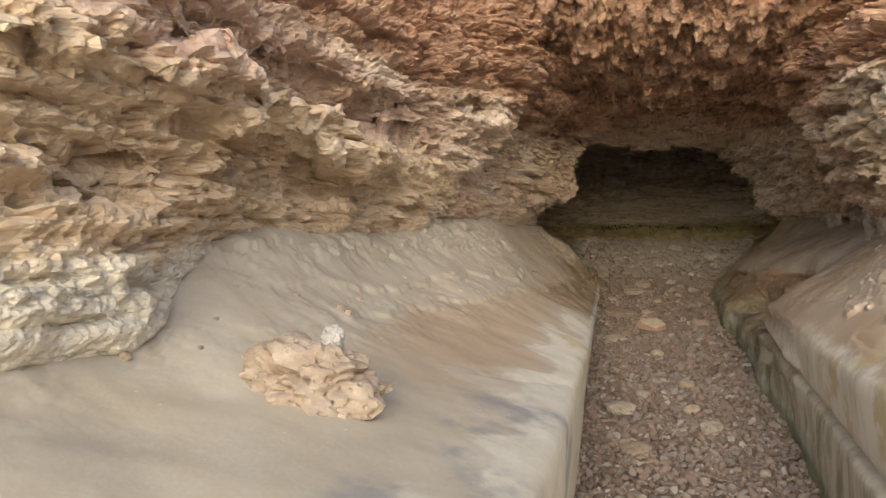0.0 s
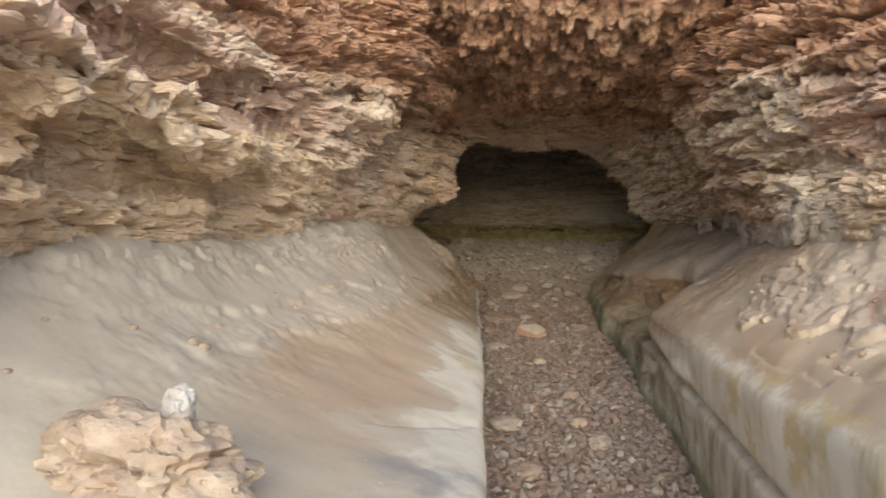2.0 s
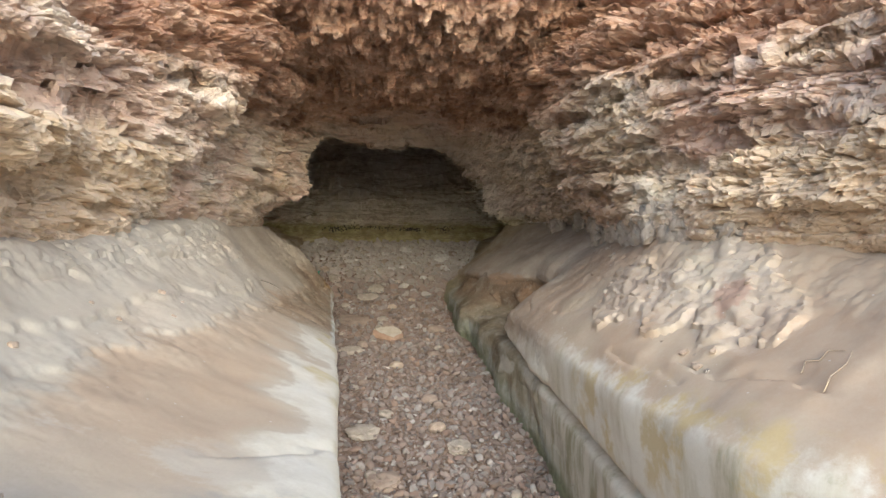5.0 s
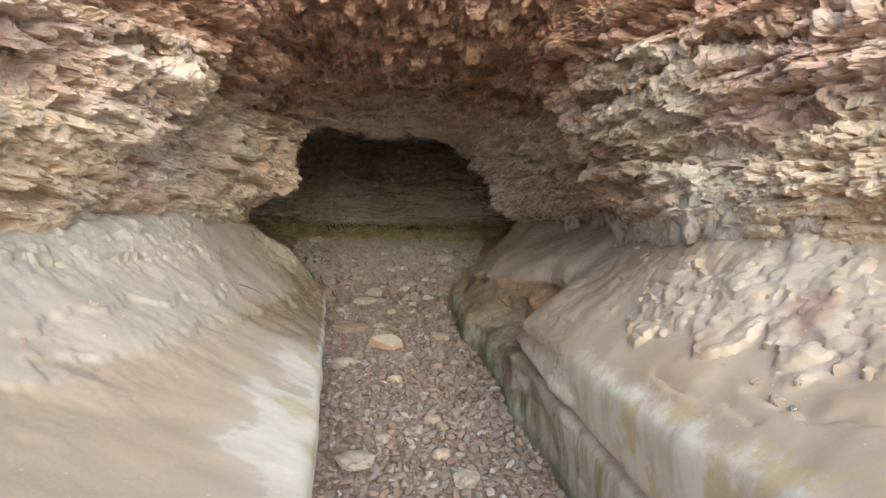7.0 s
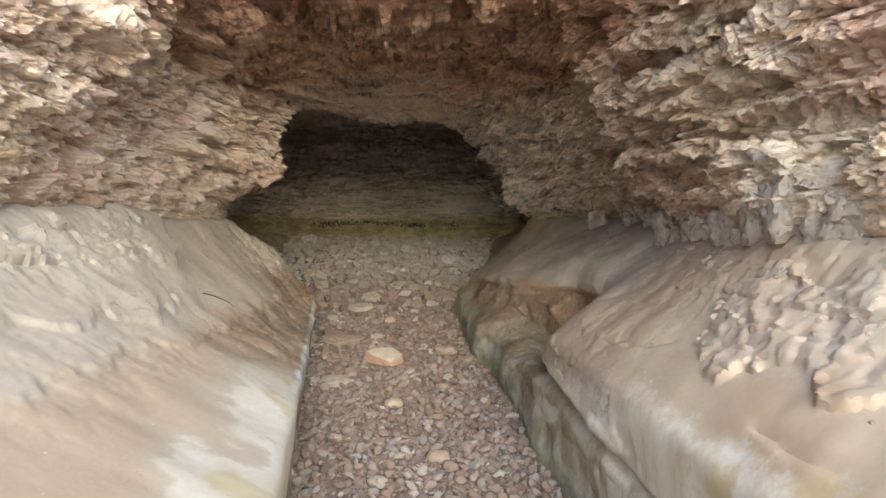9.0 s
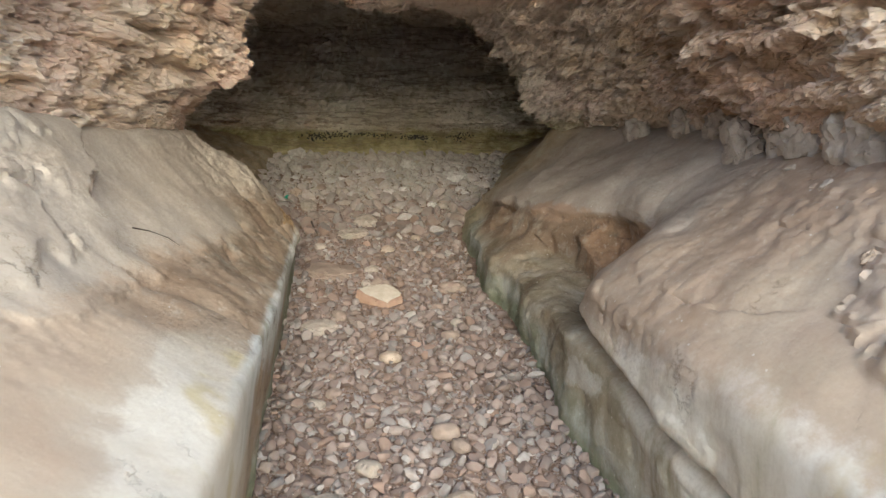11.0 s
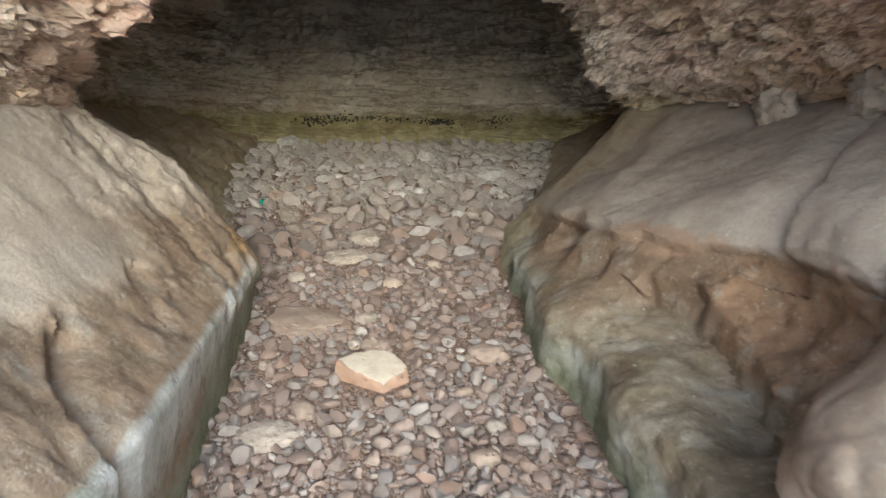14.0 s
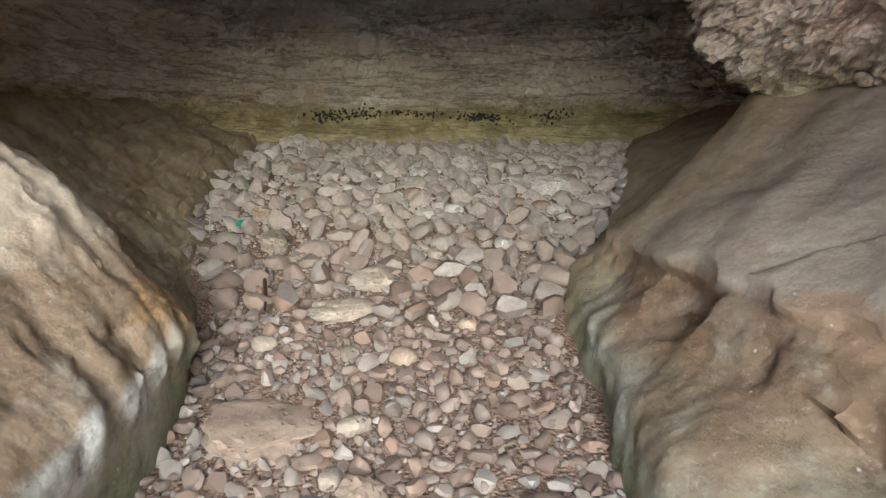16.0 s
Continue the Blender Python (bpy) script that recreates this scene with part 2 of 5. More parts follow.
        c = n.mix(n.math("MULTIPLY", low, 0.92), c, n.ramp(streak, [(0.30, (0.400, 0.370, 0.250)), (0.40, (0.600, 0.555, 0.445)), (0.55, (0.730, 0.695, 0.610))]))
        yellow = n.math("MULTIPLY", n.math("MULTIPLY", n.band(n.math("MULTIPLY_ADD", wob, 0.8, z), 0.25, 0.45), n.band(n.math("MULTIPLY_ADD", wob, 0.8, z), 0.92, 0.78)), n.math("MULTIPLY", n.ramp(n.noise(2.8, 7, 0.65), [(0.52, 0.0), (0.60, 0.7)]), n.band(y, 6.2, 5.4)))
        c = n.mix(yellow, c, (0.53, 0.41, 0.19))
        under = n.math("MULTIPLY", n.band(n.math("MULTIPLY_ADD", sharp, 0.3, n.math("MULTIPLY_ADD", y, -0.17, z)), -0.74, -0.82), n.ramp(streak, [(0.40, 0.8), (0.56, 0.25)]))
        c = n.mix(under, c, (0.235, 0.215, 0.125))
        dust = n.math("MULTIPLY", n.math("MULTIPLY", n.band(n.math("ADD", y, wob), 5.9, 7.0), n.band(zr, 0.70, 0.84)), 0.8)
        c = n.mix(dust, c, n.ramp(mid, [(0.3, (0.285, 0.195, 0.130)), (0.6, (0.395, 0.300, 0.220))]))
        brown = n.math("MULTIPLY", n.band(n.math("MULTIPLY_ADD", wob, 1.2, y), 7.9, 8.3), n.band(zr, 1.24, 1.12))
        c = n.mix(n.math("MULTIPLY", brown, 0.92), c, n.mix(0.45, earth, (0.105, 0.070, 0.042)))
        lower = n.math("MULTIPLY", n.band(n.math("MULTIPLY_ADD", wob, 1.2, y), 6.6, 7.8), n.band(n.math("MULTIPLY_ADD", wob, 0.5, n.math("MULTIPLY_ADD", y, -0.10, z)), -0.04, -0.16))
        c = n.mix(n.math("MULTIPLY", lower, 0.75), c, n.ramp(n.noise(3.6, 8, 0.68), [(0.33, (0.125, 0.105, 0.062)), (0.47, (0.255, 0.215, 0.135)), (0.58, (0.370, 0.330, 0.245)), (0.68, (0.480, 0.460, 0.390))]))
        c = n.mix(n.math("MULTIPLY", n.blob((0.80, 8.95, 0.95), (0.32, 0.55, 0.30)), 0.85), c, n.ramp(fine, [(0.35, (0.215, 0.118, 0.058)), (0.65, (0.360, 0.228, 0.128))]))
        slab = n.math("MULTIPLY", n.band(n.math("MULTIPLY_ADD", wob, 0.6, y), 7.3, 8.2), n.band(zr, 1.13, 1.24))
        c = n.mix(n.math("MULTIPLY", slab, 0.9), c, n.ramp(mid, [(0.3, (0.345, 0.292, 0.238)), (0.7, (0.480, 0.425, 0.360))]))
        c = n.mix(n.math("MULTIPLY", n.blob((0.55, 9.75, 1.18), (0.30, 0.5, 0.08)), 0.7), c, (0.40, 0.27, 0.175))
        for at, r, hue in (((-0.19, 10.8, 0.74), (0.07, 0.45, 0.16), (0.60, 0.60, 0.56)), ((0.0, 9.86, 0.57), (0.07, 0.10, 0.08), (0.62, 0.63, 0.60)), ((0.33, 7.75, 0.42), (0.08, 0.35, 0.10), (0.56, 0.53, 0.45)), ((0.12, 9.2, 0.33), (0.10, 0.7, 0.14), (0.56, 0.57, 0.50))):
            c = n.mix(n.math("MULTIPLY", n.blob(at, r), 0.85), c, hue)
        for at, r in (((1.06, 6.0, 1.2), (0.26, 0.55, 0.3)), ((1.24, 5.45, 1.2), (0.28, 0.4, 0.3)), ((1.40, 4.85, 1.2), (0.26, 0.46, 0.3)), ((1.55, 5.25, 1.35), (0.22, 0.44, 0.3))):
            c = n.mix(n.math("MULTIPLY", n.blob(at, r), 0.5), c, n.ramp(fine, [(0.35, (0.50, 0.395, 0.305)), (0.6, (0.58, 0.50, 0.41))]))
        c = n.mix(n.math("MULTIPLY", n.blob((1.38, 4.95, 1.2), (0.13, 0.16, 0.3)), 0.6), c, (0.47, 0.29, 0.21))
    # hollows of the brown rock's bump darkened, shade put into the colour
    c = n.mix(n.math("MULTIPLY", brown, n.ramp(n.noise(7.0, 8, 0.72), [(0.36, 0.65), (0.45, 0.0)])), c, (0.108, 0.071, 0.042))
    mottle = n.math("MULTIPLY", n.band(y, 6.8, 8.6), n.band(z, 1.25, 1.05))
    c = n.mix(n.math("MULTIPLY", mottle, n.ramp(n.noise(5.0, 6, 0.65), [(0.53, 0.0), (0.66, 0.55)])), c, (0.46, 0.43, 0.35))
    c = n.mix(n.math("MULTIPLY", mottle, n.ramp(n.noise(2.6, 6, 0.65), [(0.36, 0.6), (0.47, 0.0)])), c, (0.16, 0.125, 0.075))
    # height over the pebbles: bleached foot with green weed film below
    over = n.math("ADD", z, n.math("MULTIPLY_ADD", y, -0.235, n.math("MULTIPLY_ADD", wob, 0.35, 1.84)))
    foot = n.math("MULTIPLY", n.band(over, 0.34, 0.20), n.band(y, 5.0, 8.0))
    c = n.mix(n.math("MULTIPLY", foot, 0.8), c, n.ramp(n.noise(5, 7, 0.65, n.scaled(1, 1, 0.5)), [(0.38, (0.230, 0.240, 0.165)), (0.6, (0.515, 0.520, 0.465))]))
    weed = n.mix(n.math("MULTIPLY", n.band(over, 0.42 if left else 0.20, 0.06), 0.85), c, n.ramp(fine, [(0.3, (0.105, 0.115, 0.055)), (0.7, (0.250, 0.270, 0.160))]))
    inner = n.mix(n.math("MULTIPLY", n.band(y, 10.8, 11.7), 0.85), weed, n.ramp(mid, [(0.35, (0.25, 0.205, 0.11)), (0.5, (0.40, 0.31, 0.185)), (0.65, (0.46, 0.41, 0.29))]))
    c = n.mix(n.math("MULTIPLY", rough_in, n.ramp(grain, [(0.3, 0.4), (0.55, 0.0)])), inner, (0.282, 0.207, 0.137))
    c = n.mix(n.math("MULTIPLY", rough_in, n.ramp(n.noise(26, 8, 0.72), [(0.56, 0.0), (0.70, 0.4)])), c, (0.66, 0.61, 0.52))
    specks = n.ramp(n.cells(9.0), [(0.035, 0.8), (0.06, 0.0)])
    c = n.mix(specks, c, (0.664, 0.631, 0.564))
    cracks = n.ramp(n.noise(3.2, 8, 0.68), [(0.490, 0.0), (0.499, 0.8), (0.501, 0.8), (0.510, 0.0)])
    cracks = n.math("MULTIPLY", n.math("MULTIPLY", cracks, n.band(y, 4.5, 6.5)), n.ramp(n.noise(1.9, 4), [(0.56, 0.0), (0.62, 1.0)]))
    c = n.mix(n.math("MULTIPLY", cracks, 0.6), c, (0.15, 0.10, 0.06))
    h = n.math("MULTIPLY", rough_in, n.math("ADD", n.noise(12, 9, 0.68), n.math("MULTIPLY", grain, 0.25)))
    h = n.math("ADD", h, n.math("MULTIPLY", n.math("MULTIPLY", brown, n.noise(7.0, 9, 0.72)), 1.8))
    h = n.math("SUBTRACT", h, n.math("MULTIPLY", cracks, 0.5))
    c = n.mix(1.0, c, (0.95, 0.95, 0.95), "MULTIPLY")
    return n.done(c, 0.82, n.bump(h, 0.6, 0.02), 0.3)


def block_look(name, dark, light, scale=9.0, bump=0.9):
    """Broken stone of one kind, speckled and pitted."""
    n = Nodes(name)
    a = n.noise(scale, 8, 0.68)
    pits = n.ramp(n.cells(22.0), [(0.10, 0.0), (0.22, 1.0)])
    c = n.mix(n.math("MULTIPLY", n.noise(3.0, 4), 0.2), n.ramp(a, [(0.3, dark), (0.68, light)]), (0.46, 0.33, 0.23))
    return n.done(c, 0.92, n.bump(n.math("ADD", a, n.math("MULTIPLY", pits, 0.25)), bump, 0.03), 0.2)


def pebble_look(single):
    """Beach pebbles; every stone its own colour."""
    n = Nodes("single_pebble" if single else "pebbles")
    if single:
        r = n.t.nodes.new("ShaderNodeObjectInfo").outputs["Random"]
    else:
        r = n.t.nodes.new("ShaderNodeNewGeometry").outputs["Random Per Island"]
    tone = n.ramp(r, [(0.0, (0.150, 0.112, 0.092)), (0.16, (0.235, 0.180, 0.148)), (0.32, (0.300, 0.238, 0.200)), (0.46, (0.215, 0.178, 0.152)), (0.58, (0.290, 0.200, 0.148)),
                      (0.70, (0.315, 0.268, 0.230)), (0.82, (0.228, 0.212, 0.198)), (0.92, (0.345, 0.305, 0.268)), (1.0, (0.460, 0.425, 0.385))])
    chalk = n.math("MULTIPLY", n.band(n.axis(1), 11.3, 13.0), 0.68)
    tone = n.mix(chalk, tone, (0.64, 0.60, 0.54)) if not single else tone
    g = n.noise(30, 6, 0.65)
    c = n.mix(n.ramp(g, [(0.35, 0.4), (0.6, 0.0)]), tone, (0.22, 0.14, 0.10))
    return n.done(c, 0.8, n.bump(g, 0.3, 0.008), 0.35)


def gravel_look():
    n = Nodes("sand_and_grit")
    c = n.ramp(n.noise(40, 8, 0.7), [(0.3, (0.13, 0.085, 0.06)), (0.55, (0.27, 0.19, 0.14)), (0.75, (0.40, 0.31, 0.25))])
    # unseen ground outside made pale to bounce light into the cave
    c = n.mix(n.band(n.axis(1), 3.5, 1.0), c, n.ramp(n.noise(3, 6), [(0.35, (0.52, 0.46, 0.38)), (0.65, (0.62, 0.57, 0.49))]))
    return n.done(c, 0.95, n.bump(n.cells(60), 0.8, 0.02), 0.2)


def plain_look(name, colour, rough=0.6, spec=0.4):
    n = Nodes(name)
    dark = tuple(0.65 * v for v in colour)
    return n.done(n.mix(n.noise(60, 5), colour, dark), rough, n.bump(n.noise(90, 4), 0.2, 0.004), spec)


ROCK, WORN_LEFT, WORN_RIGHT, PEBBLES, PEBBLE, GRIT = flaky_rock(), worn_look(True), worn_look(False), pebble_look(False), pebble_look(True), gravel_look()
TAN_STONE = block_look("tan_crumbly_stone", (0.31, 0.22, 0.155), (0.58, 0.49, 0.385))
WHITE_STONE = block_look("white_pitted_stone", (0.45, 0.42, 0.38), (0.80, 0.78, 0.74), 18.0)
GREY_STONE = block_look("grey_buff_stone", (0.31, 0.265, 0.215), (0.54, 0.475, 0.395))
BROWN_STONE = block_look("brown_flat_stone", (0.24, 0.18, 0.14), (0.41, 0.33, 0.265), 6.0, 0.7)
DRIFTWOOD, DARK_WOOD = plain_look("bleached_wood", (0.46, 0.36, 0.26), 0.9, 0.2), plain_look("dark_wet_wood", (0.07, 0.05, 0.035), 0.7)
GREEN_PLASTIC, SHELL = plain_look("green_plastic", (0.02, 0.36, 0.22), 0.4), plain_look("black_shell", (0.025, 0.027, 0.03), 0.4)


# ---- numeric helpers: noise, rails and lofts ----
def hash3(i, j, k, seed):
    h = (np.asarray(i, np.int64) * 73856093 + seed * 83492791) & 0xFFFFFFFF
    for v, m in ((j, 2246822519), (k, 3266489917)):
        h = ((h ^ (h >> 15)) * 2654435761) & 0xFFFFFFFF
        h = ((h ^ (h >> 13)) + np.asarray(v, np.int64) * m) & 0xFFFFFFFF
    h = ((h ^ (h >> 16)) * 2246822519) & 0xFFFFFFFF
    h = ((h ^ (h >> 13)) * 3266489917) & 0xFFFFFFFF
    return ((h ^ (h >> 16)) & 0xFFFFFF) / float(0xFFFFFF)


def value_noise(p, scale, seed=0):
    """Smooth noise of -1 to 1 at the points p (n, 3); scale is features a metre."""
    q = p * np.asarray(scale, float)
    b = np.floor(q).astype(np.int64)
    f = q - b
    u = f * f * f * (f * (f * 6 - 15) + 10)
    out = np.zeros(len(p))
    for dx in (0, 1):
        for dy in (0, 1):
            for dz in (0, 1):
                w = (u[:, 0] if dx else 1 - u[:, 0]) * (u[:, 1] if dy else 1 - u[:, 1]) * (u[:, 2] if dz else 1 - u[:, 2])
                out += w * hash3(b[:, 0] + dx, b[:, 1] + dy, b[:, 2] + dz, seed)
    return out * 2 - 1


def fractal(p, scale, octaves=3, seed=0):
    s, a, out, tot = np.asarray(scale, float), 1.0, 0, 0
    for o in range(octaves):
        out = out + a * value_noise(p + 3.1 * o, s * 2.03**o, seed + o)
        tot += a
        a *= 0.5
    return out / tot


def slabs(p, thick, wide, seed):
    """Broken beds: every bed is cut into angular plates that stand out by chance, with recessed joints. About -0.5 to 0.5."""
    zz = p[:, 2] / thick + 0.07 / thick * value_noise(p, (0.9, 0.9, 0.9), seed) + 0.3 * value_noise(p, (4, 4, 4), seed + 1)
    k = np.floor(zz).astype(np.int64)
    f = zz - k
    rag = wide * 0.35
    ux = (p[:, 0] + rag * value_noise(p, (2.2 / wide,) * 3, seed + 2)) / wide + 0.37 * k
    uy = (p[:, 1] + rag * value_noise(p, (2.2 / wide,) * 3, seed + 3)) / wide + 0.61 * k
    i0, j0 = np.floor(ux).astype(np.int64), np.floor(uy).astype(np.int64)
    best, second, val = np.full(len(p), 9.0), np.full(len(p), 9.0), np.zeros(len(p))
    for di in (-1, 0, 1):
        for dj in (-1, 0, 1):
            i, j = i0 + di, j0 + dj
            d = np.hypot(i + hash3(i, j, k, seed + 5) - ux, j + hash3(i, j, k, seed + 6) - uy)
            r = hash3(i, j, k, seed + 7)
            second = np.where(d < best, best, np.minimum(second, d))
            val = np.where(d < best, r, val)
            best = np.minimum(best, d)
    joint = np.clip((second - best) / 0.12, 0, 1)
    bed = np.clip(np.minimum(f, 1 - f) / 0.18, 0, 1)
    layer = hash3(k, k * 0 + 3, k * 0, seed + 8)
    return (0.45 * val + 0.55 * layer - 0.5) - 0.16 * (1 - bed) - 0.07 * (1 - joint)


def blocks(p, size, seed, squash=0.6):
    """Broken rock: angular pieces that stand out by chance, with tilted faces and recessed joints. About -0.6 to 0.5."""
    q = p / (np.array([1, 1, squash]) * size) + 0.25 * np.stack([value_noise(p, (1.7 / size,) * 3, seed + 20 + i) for i in range(3)], -1)
    b = np.floor(q - 0.5).astype(np.int64)
    best, second, val = np.full(len(p), 9.0), np.full(len(p), 9.0), np.zeros(len(p))
    for di in (0, 1):
        for dj in (0, 1):
            for dk in (0, 1):
                i, j, k = b[:, 0] + di, b[:, 1] + dj, b[:, 2] + dk
                r = hash3(i, j, k, seed)
                e = [c + 0.2 + 0.6 * h - q[:, a] for a, (c, h) in enumerate(((i, r), (j, hash3(i, j, k, seed + 1)), (k, hash3(i, j, k, seed + 2))))]
                d = np.sqrt(e[0] ** 2 + e[1] ** 2 + e[2] ** 2)
                tilt = ((r * 7.3) % 1 - 0.5) * e[0] + ((r * 13.7) % 1 - 0.5) * e[1] + ((r * 29.1) % 1 - 0.5) * e[2]
                second = np.where(d < best, best, np.minimum(second, d))
                val = np.where(d < best, (r * 3.7) % 1 - 0.5 + 0.7 * tilt, val)
                best = np.minimum(best, d)
    return val - 0.3 * np.clip(1 - (second - best) / 0.16, 0, 1)


def smooth_curve(pts, y):
    """Values at y of a monotone cubic through pts, rows of (y, a, b)."""
    a = np.array(pts, float)
    x, h = a[:, 0], np.diff(a[:, 0])
    out = []
    for c in (1, 2):
        v = a[:, c]
        d = np.diff(v) / h
        m = np.zeros(len(v))
        m[0], m[-1] = d[0], d[-1]
        for i in range(1, len(v) - 1):
            if d[i - 1] * d[i] > 0:
                w1, w2 = 2 * h[i] + h[i - 1], h[i] + 2 * h[i - 1]
                m[i] = (w1 + w2) / (w1 / d[i - 1] + w2 / d[i])
        i = np.clip(np.searchsorted(x, y) - 1, 0, len(h) - 1)
        s = np.clip((y - x[i]) / h[i], 0, 1)
        out.append(v[i] * (1 + 2 * s) * (1 - s) ** 2 + m[i] * h[i] * s * (1 - s) ** 2 + v[i + 1] * s * s * (3 - 2 * s) + m[i + 1] * h[i] * s * s * (s - 1))
    return out


def blur(a, sigma, axis):
    if sigma <= 0:
        return a
    r = int(3 * sigma) + 1
    w = np.exp(-0.5 * (np.arange(-r, r + 1) / sigma) ** 2)
    w /= w.sum()
    pad = [(0, 0)] * a.ndim
    pad[axis] = (r, r)
    b = np.pad(a, pad, mode="reflect", reflect_type="odd")
    return sum(w[i] * np.take(b, range(i, i + a.shape[axis]), axis) for i in range(2 * r + 1))


def loft(rails, ys, step, soft=2.0, soft_y=2.0):
    """A grid of points (len(ys), n, 3) over rails, each rows of (y, x, z), and for every column its place between the rails (0 to len(rails) - 1)."""
    pts = np.array([smooth_curve(r, ys) for r in rails])
    xs, zs = pts[:, 0], pts[:, 1]
    cols_x, cols_z, place = [], [], []
    for k in range(len(rails) - 1):
        length = np.hypot(xs[k + 1] - xs[k], zs[k + 1] - zs[k])
        count = max(3, int(np.percentile(length, 60) / step))
        for s in np.arange(count) / count:
            cols_x.append(xs[k] * (1 - s) + xs[k + 1] * s)
            cols_z.append(zs[k] * (1 - s) + zs[k + 1] * s)
            place.append(k + s)
    cols_x.append(xs[-1]), cols_z.append(zs[-1]), place.append(len(rails) - 1)
    g = np.stack([np.array(cols_x).T, np.repeat(ys[:, None], len(cols_x), 1), np.array(cols_z).T], -1)
    return blur(blur(g, soft, 1), soft_y, 0), np.array(place)


def grid_normals(g, flip):
    n = np.cross(np.gradient(g, axis=0), np.gradient(g, axis=1))
    n /= np.linalg.norm(n, axis=-1, keepdims=True) + 1e-9
    return -n if flip else n


def grid_mesh(name, g, material, flip=False, smooth=True):
    """The grid as one mesh object."""
    a, b = g.shape[:2]
    idx = np.arange(a * b).reshape(a, b)
    q = np.stack([idx[:-1, :-1], idx[1:, :-1], idx[1:, 1:], idx[:-1, 1:]], -1).reshape(-1, 4)
    if flip:
        q = q[:, ::-1]
    return raw_mesh(name, g.reshape(-1, 3), q, material, smooth)


def raw_mesh(name, verts, faces, material, smooth=True, crisp=38):
    me = bpy.data.meshes.new(name)
    nv, nf, k = len(verts), len(faces), faces.shape[1]
    me.vertices.add(nv)
    me.vertices.foreach_set("co", np.asarray(verts, np.float32).ravel())
    me.loops.add(nf * k)
    me.loops.foreach_set("vertex_index", np.asarray(faces, np.int32).ravel())
    me.polygons.add(nf)
    me.polygons.foreach_set("loop_start", np.arange(0, nf * k, k, dtype=np.int32))
    me.polygons.foreach_set("use_smooth", np.full(nf, smooth))
    me.update(calc_edges=True)
    me.materials.append(material)
    if smooth and crisp:
        me.set_sharp_from_angle(angle=radians(crisp))
    return new(name, me)


def weights(place, values):
    return np.interp(place, np.arange(len(values)), values)


def beds(p, thick, wide, seed, octaves=4):
    """Thin, nearly level beds that each end in a ragged line of their own. About -1 to 1."""
    s = p[:, 2] + 0.05 * value_noise(p, (0.7, 0.7, 0.7), seed) + 0.012 * value_noise(p, (4, 4, 3), seed + 1)
    zz = s / thick + 0.35 * value_noise(np.stack([s * 0, s * 0, s / thick], -1), (1, 1, 0.45), seed + 2)
    k = np.floor(zz)
    f = zz - k
    q = np.stack([p[:, 0] + 3.7 * k, p[:, 1] + 5.3 * k, 17.0 * k], -1)
    out = 0.8 * hash3(k, k * 0 + 5, k * 0, seed + 3) - 0.4 + 1.5 * fractal(q, (1 / wide, 1 / wide, 1.0), octaves, seed + 4)
    return out - 0.45 * np.clip(1 - f / 0.30, 0, 1) - 0.25 * np.clip((f - 0.80) / 0.20, 0, 1)


def pockets(p, size, share, seed):
    """Weathered holes, longer than high: 0 outside, 1 inside."""
    v = fractal(p, (0.5 / size, 0.5 / size, 1.0 / size), 3, seed)
    return step(v, 1 - 2 * share, 1 - 2 * share + 0.16)


def rough_bedded(g, amount, flip, seed, knobs=0.0, level=True):
    """Pushes a smooth grid out into bedded, broken rock; amount (columns or grid) scales it. level: the beds stand out sideways and stay flat."""
    n = grid_normals(g, flip)
    p = g.reshape(-1, 3)
    side = n.copy()
    if level:
        side[..., 2] *= 0.1
        side /= np.maximum(np.linalg.norm(side, axis=-1, keepdims=True), 0.45)
    d = 0.13 * fractal(p, (1.3, 1.3, 2.2), 3, seed) + 0.045 * fractal(p, (6, 6, 10), 4, seed + 9)
    if np.any(knobs):
        d += np.broadcast_to(knobs, g.shape[:2]).ravel() * (0.7 * blocks(p, 0.15, seed + 60, 0.5) + 0.5 * blocks(p, 0.06, seed + 61, 0.7))
    d -= 0.09 * pockets(p, 0.15, 0.37, seed + 70)
    d += where(step(p[:, 1], 8.4, 9.3), p, lambda q: 0.085 * blocks(q, 0.20, seed + 80, 0.5))
    out = 0.085 * beds(p, 0.17, 0.90, seed + 20, 4) + 0.035 * beds(p, 0.07, 0.45, seed + 40, 4) + 0.045 * slabs(p, 0.10, 0.34, seed + 30)
    push = [v.reshape(g.shape[:2]) * amount for v in (d, out)]
    return g + n * push[0][..., None] + side * push[1][..., None]


# ---- the plan: rails of (y, x, z) along the cave ----
FLOOR = [(-8, 0, -1.15), (0, 0, -1.1), (3, 0, -1.0), (6.35, 0, -0.35), (7.7, 0, 0.0), (8.9, 0, 0.28), (9.8, 0, 0.46), (10.9, 0, 0.72), (11.6, 0, 0.93), (12.2, 0, 1.13), (13, 0, 1.36),
         (13.7, 0, 1.52), (14.4, 0, 1.62), (16, 0, 1.66)]


def floor_z(y):
    return smooth_curve(FLOOR, np.atleast_1d(np.asarray(y, float)))[1]


LEFT_BASE = [(-6, 0.3, -1.6), (0, -0.3, -1.6), (3, -0.78, -1.3), (6, -1.25, -0.8), (8.6, -1.60, -0.1), (9.9, -1.75, 0.2), (10.5, -1.84, 0.35), (11.2, -1.97, 0.5), (11.9, -2.25, 0.8),
             (12.8, -2.5, 1.1), (13.8, -2.6, 1.3), (15.4, -2.7, 1.4)]
